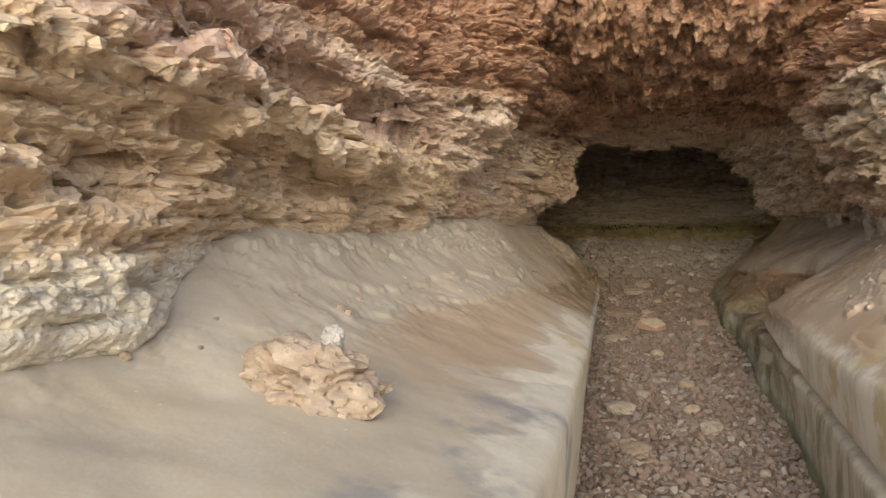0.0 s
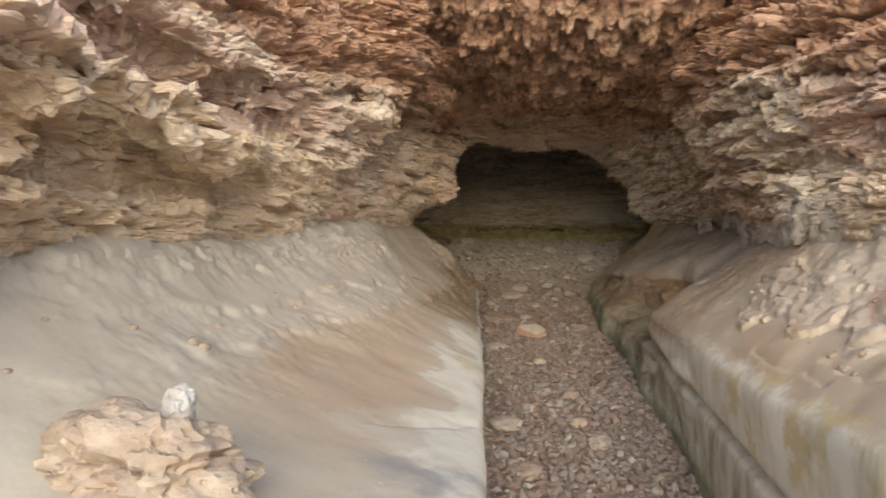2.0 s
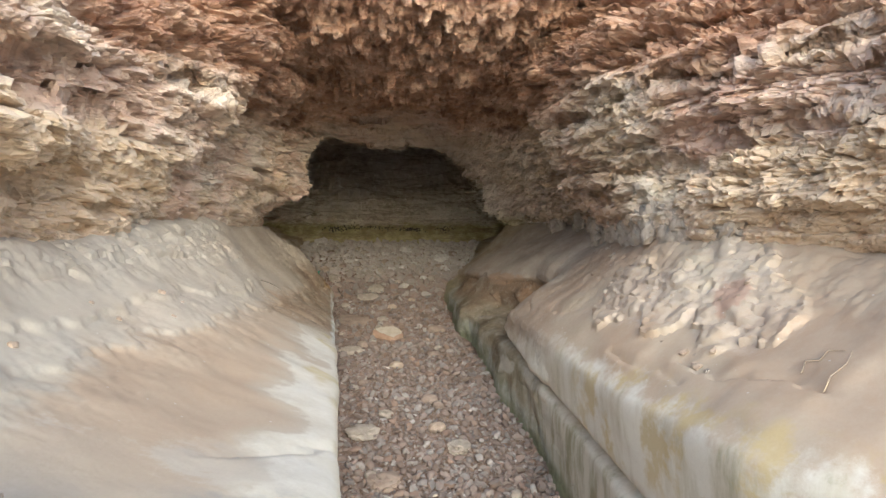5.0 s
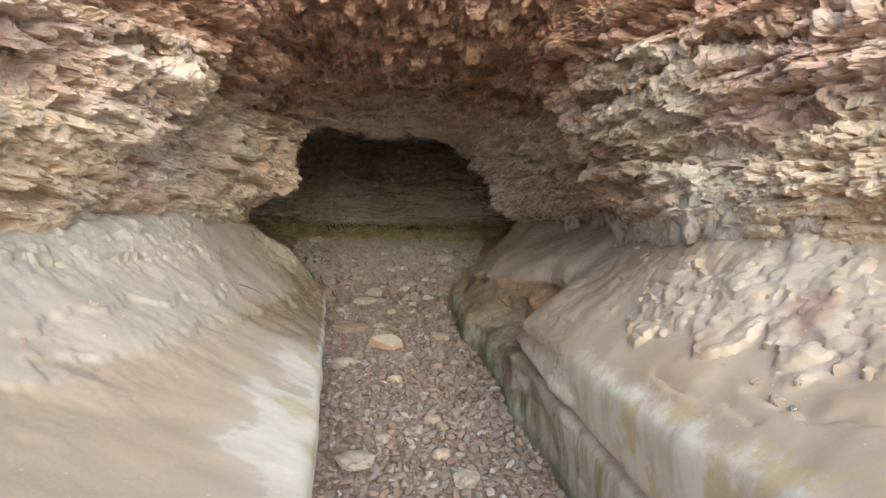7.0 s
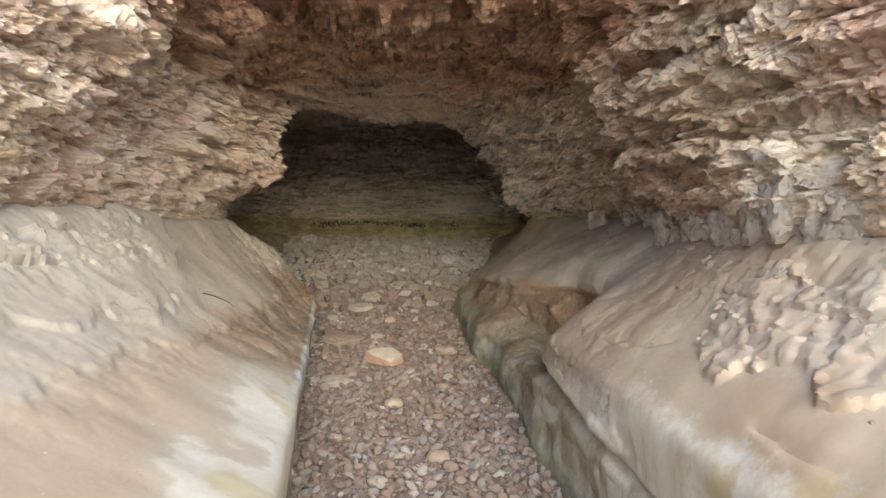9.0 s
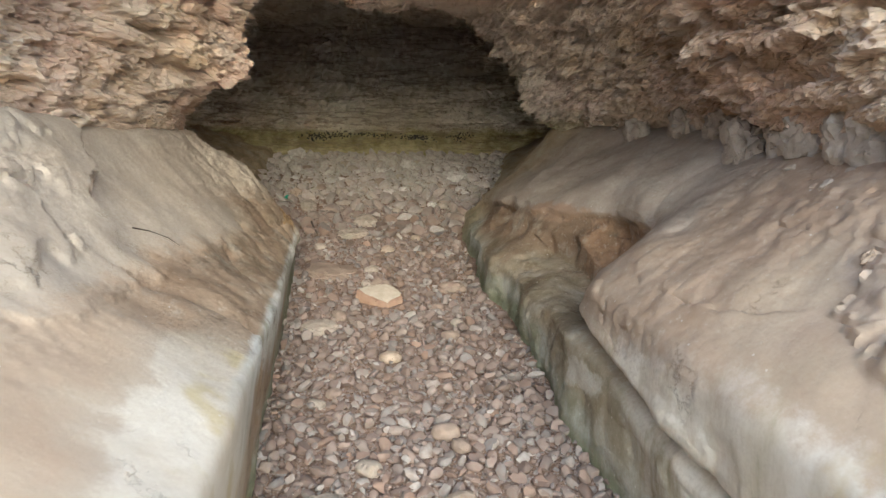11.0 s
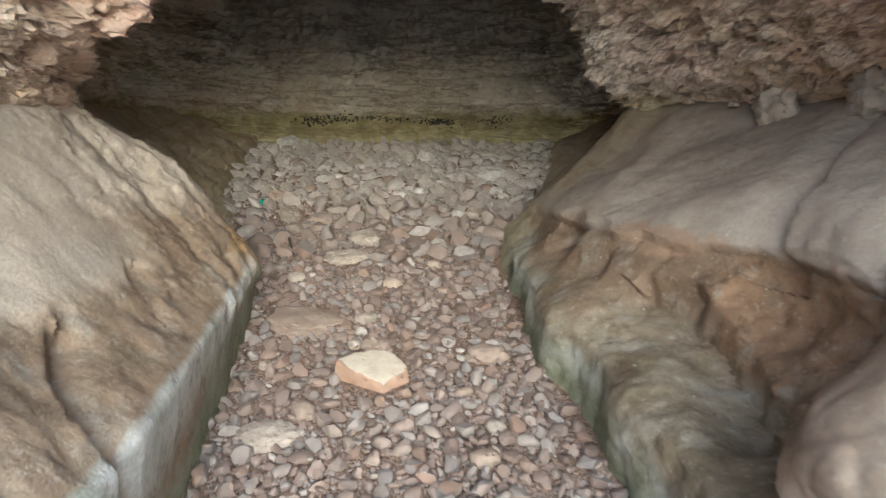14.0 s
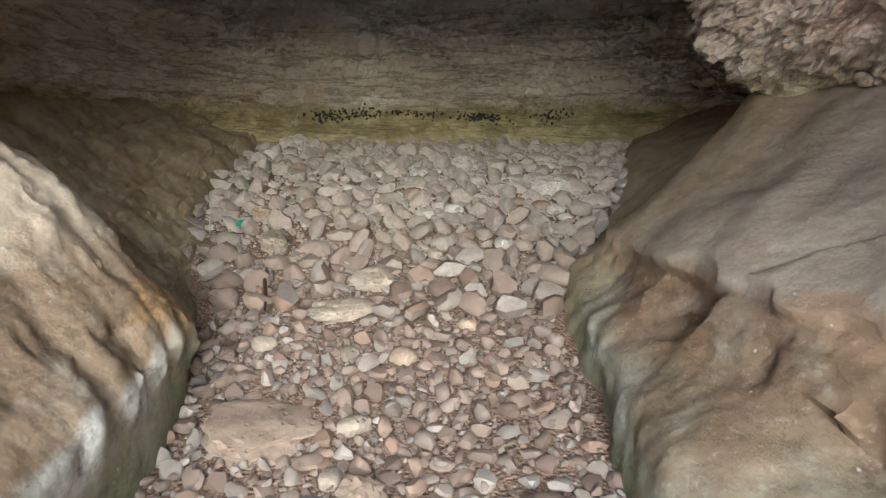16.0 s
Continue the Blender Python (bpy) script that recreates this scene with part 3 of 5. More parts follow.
LEFT_EDGE = [(-6, 0.2, 0.8), (1, -0.38, 0.78), (2.5, -0.57, 0.78), (3.5, -0.70, 0.79), (5, -0.91, 0.80), (6.5, -1.14, 0.81), (8, -1.37, 0.81), (9.5, -1.62, 0.87), (10.45, -1.77, 0.94), (10.8, -2.0, 0.95), (11.9, -2.45, 1.12), (12.8, -2.75, 1.4), (13.8, -2.9, 1.72), (15.4, -2.9, 1.9)]
LEFT_SHELF = [(-6, -0.8, 1.0), (1, -1.1, 0.90), (2.5, -1.2, 0.94), (4, -1.4, 1.00), (5.5, -1.56, 1.08), (7, -1.7, 1.07), (8.5, -1.85, 1.10), (9.5, -1.98, 1.22), (10.35, -2.04, 1.34), (10.75, -2.5, 1.34), (12, -3.0, 1.5), (13, -3.15, 1.75), (15.4, -3.3, 2.0)]
LEFT_BANK = [(-6, -1.5, 0.98), (1.4, -1.8, 1.03), (2.5, -1.88, 1.19), (3.6, -1.98, 1.24), (5.5, -2.12, 1.35), (7.7, -2.25, 1.44), (9.5, -2.33, 1.60), (10.35, -2.32, 1.64), (10.75, -2.8, 1.62), (12.2, -3.3, 1.75), (13.5, -3.5, 1.95), (15.4, -3.5, 2.1)]
LEFT_NOTCH = [(-6, -1.7, 1.05), (1.9, -1.92, 1.15), (2.4, -2.15, 1.33), (2.9, -2.34, 1.50), (5, -2.44, 1.58), (6.6, -2.5, 1.68), (8, -2.5, 1.76), (9, -2.48, 1.82), (10.15, -2.57, 1.83), (10.75, -3.0, 1.85), (11.6, -3.5, 1.9), (15.4, -3.7, 2.2)]
LEFT_LIP = [(-6, -1.75, 1.35), (1.8, -1.93, 1.42), (2.3, -2.16, 1.55), (3, -2.30, 1.68), (5, -2.42, 1.76), (7, -2.46, 1.93), (9, -2.42, 1.99), (9.9, -2.45, 1.99), (10.35, -2.9, 2.05), (11.6, -3.4, 2.2), (15.4, -3.5, 2.5)]
LEFT_FACE = [(-6, -1.9, 2.0), (1.8, -2.1, 1.95), (3, -2.15, 2.1), (5.2, -2.22, 2.25), (6.5, -2.18, 2.4), (7.2, -2.36, 2.4), (8.2, -2.25, 2.4), (9.6, -2.03, 2.33), (10.1, -2.6, 2.5), (11.1, -3.2, 2.7), (15.4, -3.4, 3.0)]
LEFT_BROW = [(-6, -2.2, 2.7), (2, -2.1, 2.6), (3.5, -2.2, 2.7), (4.6, -2.15, 2.7), (5.8, -2.08, 2.75), (6.6, -1.78, 2.95), (7.1, -2.05, 2.97), (8.2, -2.0, 2.97), (9.5, -1.78, 2.87), (10.0, -2.3, 3.1), (11, -2.9, 3.3), (15.4, -3.1, 3.5)]
LEFT_TOP = [(-6, -3.2, 3.5), (2, -2.7, 3.5), (4, -2.6, 3.6), (5.5, -2.2, 3.6), (6.6, -1.6, 3.45), (7.8, -1.35, 3.38), (9.2, -1.3, 3.15), (9.8, -1.9, 3.5), (11, -2.3, 3.75), (15, -2.2, 3.9)]
LEFT_RIM = [(-6, -9.0, 4.6), (2, -8.0, 4.8), (4, -6.5, 4.8), (5.5, -3.2, 4.8), (6.6, -1.4, 4.4), (9.2, -1.1, 3.6), (11, -2, 4.1), (15, -2, 4.2)]

RIGHT_BASE = [(-6, 2.0, -1.6), (0, 1.6, -1.6), (3, 1.2, -1.4), (6.05, 0.66, -0.8), (7.2, 0.50, -0.45), (8.0, 0.28, -0.3), (8.9, 0.13, -0.1), (9.9, -0.1, 0.1), (10.6, -0.22, 0.3), (11.4, -0.32, 0.5), (11.9, -0.22, 0.7),
              (12.5, 0.03, 0.9), (13.2, 0.10, 1.1), (15.4, 0.2, 1.35)]
RIGHT_FOLD = [(-6, 1.9, -0.1), (0, 1.4, -0.25), (3, 1.05, -0.2), (5, 0.78, 0.08), (6, 0.67, 0.24), (7, 0.50, 0.42), (8, 0.31, 0.60), (8.8, 0.22, 0.63), (9.5, 0.08, 0.74), (9.9, -0.03, 0.80), (10.2, -0.06, 0.84), (10.8, -0.15, 0.90),
              (11.4, -0.18, 0.98), (12, 0.02, 1.10), (12.6, 0.25, 1.30), (13.4, 0.45, 1.55), (15.4, 0.7, 1.8)]
RIGHT_SEAM = [(-6, 2.05, -0.05), (0, 1.55, -0.2), (3, 1.2, -0.13), (5, 0.93, 0.14), (6, 0.82, 0.30), (7, 0.70, 0.50), (7.8, 0.58, 0.67), (8.2, 0.60, 0.70), (8.8, 0.56, 0.75), (9.5, 0.34, 0.88), (10.2, 0.16, 0.96),
              (10.8, 0.0, 1.0), (11.4, -0.08, 1.06), (12, 0.14, 1.18), (13, 0.5, 1.5), (15.4, 1.0, 1.9)]
RIGHT_CHIN = [(-6, 1.95, 0.05), (0, 1.45, -0.1), (3, 1.08, 0.02), (5, 0.76, 0.24), (6, 0.61, 0.40), (6.5, 0.51, 0.50), (7.3, 0.38, 0.65), (7.85, 0.32, 0.76), (8.1, 0.40, 0.80), (8.4, 0.75, 0.86), (9, 0.7, 0.93), (9.6, 0.42, 1.00),
              (10.2, 0.22, 1.07), (10.8, 0.05, 1.08), (11.4, 0.0, 1.14), (12, 0.24, 1.27), (13, 0.65, 1.6), (15.4, 1.2, 2.0)]
RIGHT_SHOULDER = [(-6, 2.0, 0.7), (0, 1.4, 0.7), (3, 1.0, 0.72), (4, 0.86, 0.76), (5, 0.70, 0.74), (6, 0.58, 0.81), (7, 0.46, 0.90), (7.85, 0.38, 0.95), (8.15, 0.52, 0.98), (8.5, 0.88, 1.02), (9, 0.85, 1.08),
                  (9.7, 0.5, 1.17), (10.3, 0.3, 1.21), (11, 0.15, 1.21), (11.5, 0.2, 1.29), (12, 0.46, 1.43), (13, 0.9, 1.72), (15.4, 1.5, 2.1)]
RIGHT_SHELF = [(-6, 2.6, 1.1), (0, 1.9, 1.0), (4, 1.3, 1.03), (4.65, 1.26, 1.07), (5.4, 1.04, 1.10), (6.1, 0.93, 1.13), (6.9, 0.9, 1.24), (7.7, 0.85, 1.25), (8.5, 1.0, 1.31), (9.5, 0.9, 1.44), (10.4, 0.75, 1.46), (11.2, 0.5, 1.46),
               (11.7, 0.5, 1.53), (13, 1.2, 1.85), (15, 1.8, 2.15)]
RIGHT_NOTCH = [(-6, 3.0, 1.6), (0, 2.4, 1.5), (4.5, 1.9, 1.57), (5.5, 1.52, 1.62), (6.4, 1.34, 1.65), (7.7, 1.42, 1.65), (8.8, 1.5, 1.72), (9.7, 1.55, 1.8), (10.5, 1.42, 1.86), (11.3, 1.0, 1.9), (11.8, 0.74, 1.9), (12.2, 1.2, 1.95), (13, 1.9, 2.05), (15, 2.2, 2.2)]
RIGHT_LIP = [(-6, 2.8, 1.95), (0, 2.2, 1.95), (4.5, 1.75, 1.93), (5.3, 1.45, 1.93), (6.4, 1.22, 1.95), (7.7, 1.15, 1.98), (8.2, 1.2, 2.0), (8.7, 1.36, 2.0), (10, 1.22, 2.03), (11, 0.86, 2.0), (11.7, 0.66, 1.98), (12.1, 1.2, 2.1), (13, 1.8, 2.2), (15, 2.0, 2.4)]
RIGHT_FACE = [(-6, 2.7, 2.4), (0, 2.2, 2.3), (4.5, 1.8, 2.3), (5.2, 1.6, 2.4), (6.3, 1.25, 2.4), (7.2, 1.06, 2.42), (8.1, 0.82, 2.5), (8.5, 1.12, 2.45), (9.5, 1.0, 2.45), (10.7, 0.55, 2.45), (11.6, 0.26, 2.35), (12.05, 0.8, 2.5), (13, 1.6, 2.7), (15.4, 1.7, 2.9)]
RIGHT_BROW = [(-6, 3.0, 3.0), (0, 2.4, 2.9), (4.5, 1.8, 2.78), (5.1, 1.58, 2.78), (5.7, 1.18, 2.98), (6.5, 0.82, 2.95), (7.4, 0.5, 3.15), (8.0, 0.55, 3.0), (8.45, 0.85, 2.95), (9.3, 0.5, 2.9), (10.7, -0.1, 2.95), (11.2, -0.2, 2.95), (11.7, 0.3, 3.1), (13, 1.3, 3.2), (15.4, 1.4, 3.3)]
RIGHT_TOP = [(-6, 4.0, 3.6), (0, 3.2, 3.6), (4.5, 2.3, 3.5), (5.3, 1.8, 3.6), (6.5, 0.9, 3.5), (7.4, 0.3, 3.4), (8.5, 0.1, 3.15), (9.3, -0.1, 3.05), (10.3, -0.2, 3.2), (11, 0.1, 3.5), (13, 0.9, 3.75), (15, 1.0, 3.8)]
RIGHT_RIM = [(-6, 9.0, 4.6), (0, 8.0, 4.8), (4.5, 6.5, 4.8), (5.3, 4.0, 4.8), (6.5, 0.9, 4.4), (9.3, -0.2, 3.6), (11, 0.0, 4.0), (15, 0.5, 4.2)]

ROOF_A = [(5.2, -4.0, 5.6), (5.6, -3.2, 4.8), (6.3, -2.2, 3.75), (7.8, -1.8, 3.42), (9.3, -1.8, 3.0), (9.7, -1.9, 2.95), (10.2, -2.3, 3.3), (11, -2.9, 3.5), (16.5, -2.9, 3.6)]
ROOF_B = [(5.2, -1.0, 5.6), (5.6, -1.0, 4.7), (6.1, -0.95, 3.75), (6.85, -0.9, 3.36), (7.6, -0.9, 3.26), (8.2, -1.0, 3.18), (9.0, -1.0, 3.22), (9.45, -1.05, 3.14), (9.8, -1.1, 3.08), (10.15, -1.15, 2.95), (10.5, -1.15, 2.98), (11.0, -1.3, 3.5), (12, -1.4, 3.65), (16.5, -1.4, 3.7)]
ROOF_C = [(5.2, 0.6, 5.6), (5.6, 0.5, 4.7), (6.1, 0.3, 3.75), (6.85, 0.1, 3.34), (7.6, 0.0, 3.25), (8.2, -0.1, 3.22), (9.0, -0.2, 3.24), (9.6, -0.25, 3.14), (10.0, -0.2, 3.10), (10.5, -0.25, 2.97), (10.9, -0.3, 3.0), (11.4, -0.2, 3.5), (12.2, -0.2, 3.6), (16.5, -0.2, 3.7)]
ROOF_D = [(5.2, 4.5, 5.6), (5.6, 3.2, 4.8), (6.3, 1.6, 3.75), (7.8, 0.9, 3.4), (9.1, 0.5, 3.08), (10.7, 0.4, 3.0), (11.1, 0.5, 3.1), (11.6, 1.3, 3.5), (16.5, 2.6, 3.6)]


def stations(*spans):
    """Places along an axis: (from, to, step) one after another."""
    return np.concatenate([np.arange(a, b, s) for a, b, s in spans])


def moved(rail, dx, dz):
    return [(y, x + dx, z + dz) for y, x, z in rail]


def between(a, b, dx, dz):
    """A rail half-way between two others, pushed by dx and dz."""
    ys = np.array([y for y, _, _ in a])
    xa, za = smooth_curve(a, ys)
    xb, zb = smooth_curve(b, ys)
    return [(y, p + dx, q + dz) for y, p, q in zip(ys, (xa + xb) / 2, (za + zb) / 2)]


def opened(g, left):
    """Outside the cave the gully widens towards the beach."""
    start, rate = (1.0, -0.9) if left else (3.8, 0.5)
    g[..., 0] += rate * np.clip(start - g[..., 1], 0, None) ** 1.4 * np.clip((np.abs(g[..., 0]) - (1.3 if left else 0.0)) * 2, 0, 1)
    return g


# ---- the rock ----
def fault(p, path, width, depth, ragged=0.05, seed=0, lip=0.015, low=-9.0, high=9.0):
    """A crack along path, a row of (x, y): a sharp step down on one hand that rises again over width on the other."""
    q = p[:, :2] + ragged * np.stack([fractal(p, (5, 5, 5), 3, seed), fractal(p, (5, 5, 5), 3, seed + 7)], -1)
    best, side = np.full(len(p), 9.0), np.ones(len(p))
    for a, b in zip(np.array(path[:-1], float), np.array(path[1:], float)):
        ab = b - a
        s = np.clip(((q - a) @ ab) / (ab @ ab), 0, 1)
        e = q - a - s[:, None] * ab
        d = np.linalg.norm(e, axis=1)
        side = np.where(d < best, np.sign(ab[0] * e[:, 1] - ab[1] * e[:, 0]), side)
        best = np.minimum(best, d)
    cut = np.where(side > 0, np.clip(1 - best / width, 0, 1) ** 1.5, np.clip(1 - best / lip, 0, 1))
    return -depth * cut * (p[:, 2] > low) * (p[:, 2] < high)


def dent(p, c, radius, depth):
    return -depth * np.clip(1 - np.linalg.norm((p - np.array(c)) / np.array(radius), axis=1), 0, 1) ** 0.6


def step(v, a, b):
    t = np.clip((v - a) / (b - a), 0, 1)
    return t * t * (3 - 2 * t)


def where(mask, p, forms):
    """forms(points) only where mask is above 0, times mask."""
    out = np.zeros(len(p))
    on = mask > 1e-4
    out[on] = mask[on] * forms(p[on])
    return out


def flutes(p):
    """Places drawn out along the tilted layers of the rock point, so that noise there turns into ridges."""
    return np.stack([0.96 * p[:, 1] + 0.28 * p[:, 0] + 0.25 * p[:, 2], 0.10 * (p[:, 2] - p[:, 0]), 0.2 * p[:, 1]], -1)


def left_features(p):
    """The thin upper layer that has broken away from the bank, flaking at its foot, and small cracks."""
    rag = fractal(p, (3, 3, 3), 5, 77)
    front = np.interp(p[:, 2], [0.95, 1.06, 1.32, 1.72], [6.9, 7.25, 7.35, 7.95]) + 0.24 * rag
    foot = np.interp(p[:, 1], [2.4, 4.2, 5.5, 7.3], [1.13, 1.13, 1.12, 1.03]) + 0.10 * rag
    layer = step(front - p[:, 1], 0.0, 0.03) * step(p[:, 2] - foot, 0.0, 0.02) * step(p[:, 1], 2.6, 3.2) * (0.018 + 0.07 * step(p[:, 2], 1.15, 1.3) * step(p[:, 1], 5.5, 6.8))
    upper = step(front - 0.5 - p[:, 1] + 0.3 * fractal(p, (6, 6, 6), 4, 78), 0.0, 0.05) * step(p[:, 2] - foot - 0.13, 0.0, 0.02) * step(p[:, 1], 2.6, 3.2) * 0.022
    crumbs = where(step(p[:, 2], 0.98, 1.10) * step(p[:, 1], 7.0, 6.0) * step(rag, -0.25, 0.1), p, lambda q: 0.006 * blocks(q, 0.16, 91, 0.5) + 0.005 * blocks(q, 0.06, 92, 0.6) + 0.008 * fractal(q, (6, 6, 6), 4, 90))
    flaky = where(step(p[:, 2], 1.30, 1.48) * step(p[:, 1], 7.6, 7.0), p, lambda q: 0.03 + 0.06 * slabs(q, 0.07, 0.30, 93) + 0.02 * blocks(q, 0.10, 94, 0.5) + 0.01 * fractal(q, (4, 4, 8), 3, 89))
    back = step(-p[:, 0] - 0.152 * p[:, 1] - 0.17, 0.02, 0.09)
    inner = where(step(p[:, 1], 6.6, 7.6) * step(p[:, 2], 1.18, 1.04) * back, p, lambda q: 0.045 * fractal(q, (2.2, 2.2, 2.2), 5, 95) + 0.006 * blocks(q, 0.36, 96, 0.5) + 0.022 * fractal(q, (7, 7, 7), 4, 98))
    lips = where(step(p[:, 1], 8.6, 9.2) * step(p[:, 2], 0.9, 1.0) * step(p[:, 1], 10.8, 10.3) * back, p, lambda q: 0.02 * slabs(q, 0.09, 0.5, 99))
    tip = where(step(p[:, 1], 9.0, 9.6) * step(p[:, 1], 11.3, 10.7) * step(p[:, 2], 0.72, 0.88), p, lambda q: step(q[:, 1], 9.2, 9.9) * 0.06 * fractal(flutes(q), (6, 6, 6), 5, 97) + 0.02 * fractal(q, (8, 8, 8), 4, 105) + 0.008 * blocks(q, 0.12, 100, 0.5) + 0.03 * fractal(q, (4, 4, 5), 4, 104))
    cove = where(step(p[:, 1], 10.7, 11.1), p, lambda q: 0.05 * slabs(q, 0.16, 0.6, 101) + 0.02 * blocks(q, 0.26, 102, 0.6) + 0.05 * fractal(q, (3, 3, 3), 4, 103))
    d = layer + upper + crumbs + flaky + inner + lips + tip + cove
    d += fault(p, [(-1.75, 8.32), (-1.62, 8.13), (-1.50, 8.0), (-1.38, 7.96)], 0.16, 0.07, 0.03, 1, 0.045) + fault(p, [(-1.75, 7.05), (-1.57, 7.14), (-1.46, 7.19), (-1.30, 7.16)], 0.2, 0.07, 0.03, 2, 0.05)
    d += fault(p, [(-1.90, 9.15), (-1.84, 9.03), (-1.69, 8.94)], 0.12, 0.05, 0.03, 3, 0.045) + fault(p, [(-1.05, 3.2), (-0.82, 3.5), (-0.66, 3.75)], 0.10, 0.018, 0.05, 4)
    return d


def right_features(p):
    """Cracks, a hole under the slab's rim, lumpy brown rock with a hollow further in, and slab joints."""
    inner = step(p[:, 1], 7.9, 8.6) * step(p[:, 2], 1.22, 1.10)
    d = where(inner, p, lambda q: 0.10 * fractal(q, (1.8, 1.8, 1.8), 4, 171) + 0.008 * blocks(q, 0.42, 173, 0.8) + 0.006 * blocks(q, 0.15, 174) + 0.022 * fractal(q, (6, 6, 6), 4, 175) + 0.010 * fractal(q, (9, 9, 9), 3, 172))
    d += where(step(p[:, 1], 5.8, 6.6) * step(p[:, 1], 8.8, 8.2) * step(p[:, 2], 0.72, 0.6), p, lambda q: 0.04 * fractal(q, (2.5, 2.5, 2.5), 4, 179) + 0.012 * blocks(q, 0.25, 180))
    nose = step(p[:, 1], 6.2, 7.0) * step(p[:, 1], 8.4, 8.0) * step(p[:, 2], 0.65, 0.8)
    d += where(nose, p, lambda q: 0.028 * fractal(q, (3, 3, 3), 5, 176) + 0.010 * blocks(q, 0.2, 177) + 0.004 * blocks(q, 0.06, 178))
    d += where(step(p[:, 1], 7.6, 6.8) * step(p[:, 2], 1.2, 1.36), p, lambda q: 0.012 * blocks(q, 0.16, 181) + 0.008 * blocks(q, 0.06, 182) + 0.015 * fractal(q, (5, 5, 5), 4, 183))
    d += fault(p, [(0.56, 8.6), (0.60, 8.95), (0.54, 9.22), (0.46, 9.45), (0.40, 9.6)], 0.26, 0.16, 0.05, 5, 0.08)
    d += dent(p, (0.82, 8.85, 0.95), (0.34, 0.5, 0.30), 0.08)
    d += fault(p, [(0.84, 8.95), (0.86, 9.09), (1.1, 9.28), (1.35, 9.48)], 0.30, 0.05, 0.05, 7, 0.015, 1.08) + fault(p, [(0.36, 10.24), (0.65, 10.08), (0.92, 9.92)], 0.3, 0.018, 0.05, 9, 0.015, 1.15)
    d += fault(p, [(0.92, 8.5), (1.1, 8.62), (1.45, 8.5)], 0.25, 0.03, 0.05, 13, 0.015, 1.15)
    crust = np.zeros(len(p)) - 9
    for cx, cy, rx, ry in ((1.06, 6.0, 0.25, 0.50), (1.24, 5.45, 0.26, 0.36), (1.40, 4.85, 0.24, 0.42), (1.55, 5.25, 0.20, 0.4)):
        crust = np.maximum(crust, 1.0 - np.hypot((p[:, 0] - cx) / rx, (p[:, 1] - cy) / ry))
    crust = (crust + 0.55 * fractal(p, (4, 4, 4), 5, 191)) * (p[:, 2] > 0.95)
    d += where(step(crust, 0.0, 0.07), p, lambda q: 0.028 + 0.02 * slabs(q, 0.10, 0.22, 194) + 0.022 * blocks(q, 0.17, 192, 0.6) + 0.010 * blocks(q, 0.06, 193, 0.6) + 0.02 * fractal(q, (7, 7, 7), 4, 195)) + 0.02 * step(crust, 0.3, 0.9)
    d += fault(p, [(0.79, 5.45), (0.81, 5.25), (0.85, 5.06), (0.92, 4.85), (0.93, 4.6)], 0.06, 0.016, 0.03, 14, 0.012, 0.7)
    d += fault(p, [(1.02, 4.75), (1.08, 4.4), (1.2, 4.1), (1.22, 3.8)], 0.14, 0.022, 0.07, 15, 0.012, 0.7) + fault(p, [(0.62, 7.0), (0.66, 6.7), (0.78, 6.5)], 0.12, 0.02, 0.05, 16, 0.012, 0.7)
    across = np.stack([0.75 * p[:, 0] - 0.66 * p[:, 1], 0.12 * (p[:, 0] + p[:, 1]), 0.3 * p[:, 2]], -1)
    d += where(step(p[:, 1], 8.4, 8.9) * step(p[:, 2], 1.16, 1.26), p, lambda q: 0.0 * q[:, 0] + 1.0) * (0.028 * fractal(across, (3.5, 3.5, 3.5), 4, 196) + 0.006 * fractal(p, (16, 16, 16), 3, 197))
    d += dent(p, (0.17, 10.52, 1.08), (0.22, 0.24, 0.16), 0.10)
    rim = step(p[:, 2] + 0.05 * fractal(p, (5, 5, 5), 4, 186), 1.16, 1.19) * step(p[:, 1], 8.4, 8.8)
    return d + rim * 0.05


def ledge(name, rails, bumpy, flip, seed, ys, label, features, material, round_at):
    g, place = loft(rails, ys, 0.016, 2.2, 3.0)
    w = np.clip(1.6 - np.abs(place - round_at) * 1.6, 0, 1)[None, :, None]
    g = opened(g * (1 - w) + blur(g, 10.0, 1) * w, not flip)
    n = grid_normals(g, flip)
    p = g.reshape(-1, 3)
    d = 0.045 * fractal(p, (1.6, 1.6, 1.6), 3, seed) + 0.003 * fractal(p, (7, 7, 7), 3, seed + 4)
    d = d * np.broadcast_to(weights(place, bumpy), g.shape[:2]).ravel() + features(p)
    g = g + n * d.reshape(g.shape[:2])[..., None]
    return tagged(grid_mesh(name, g, material, flip), label, "rock ledge", kind="structure")


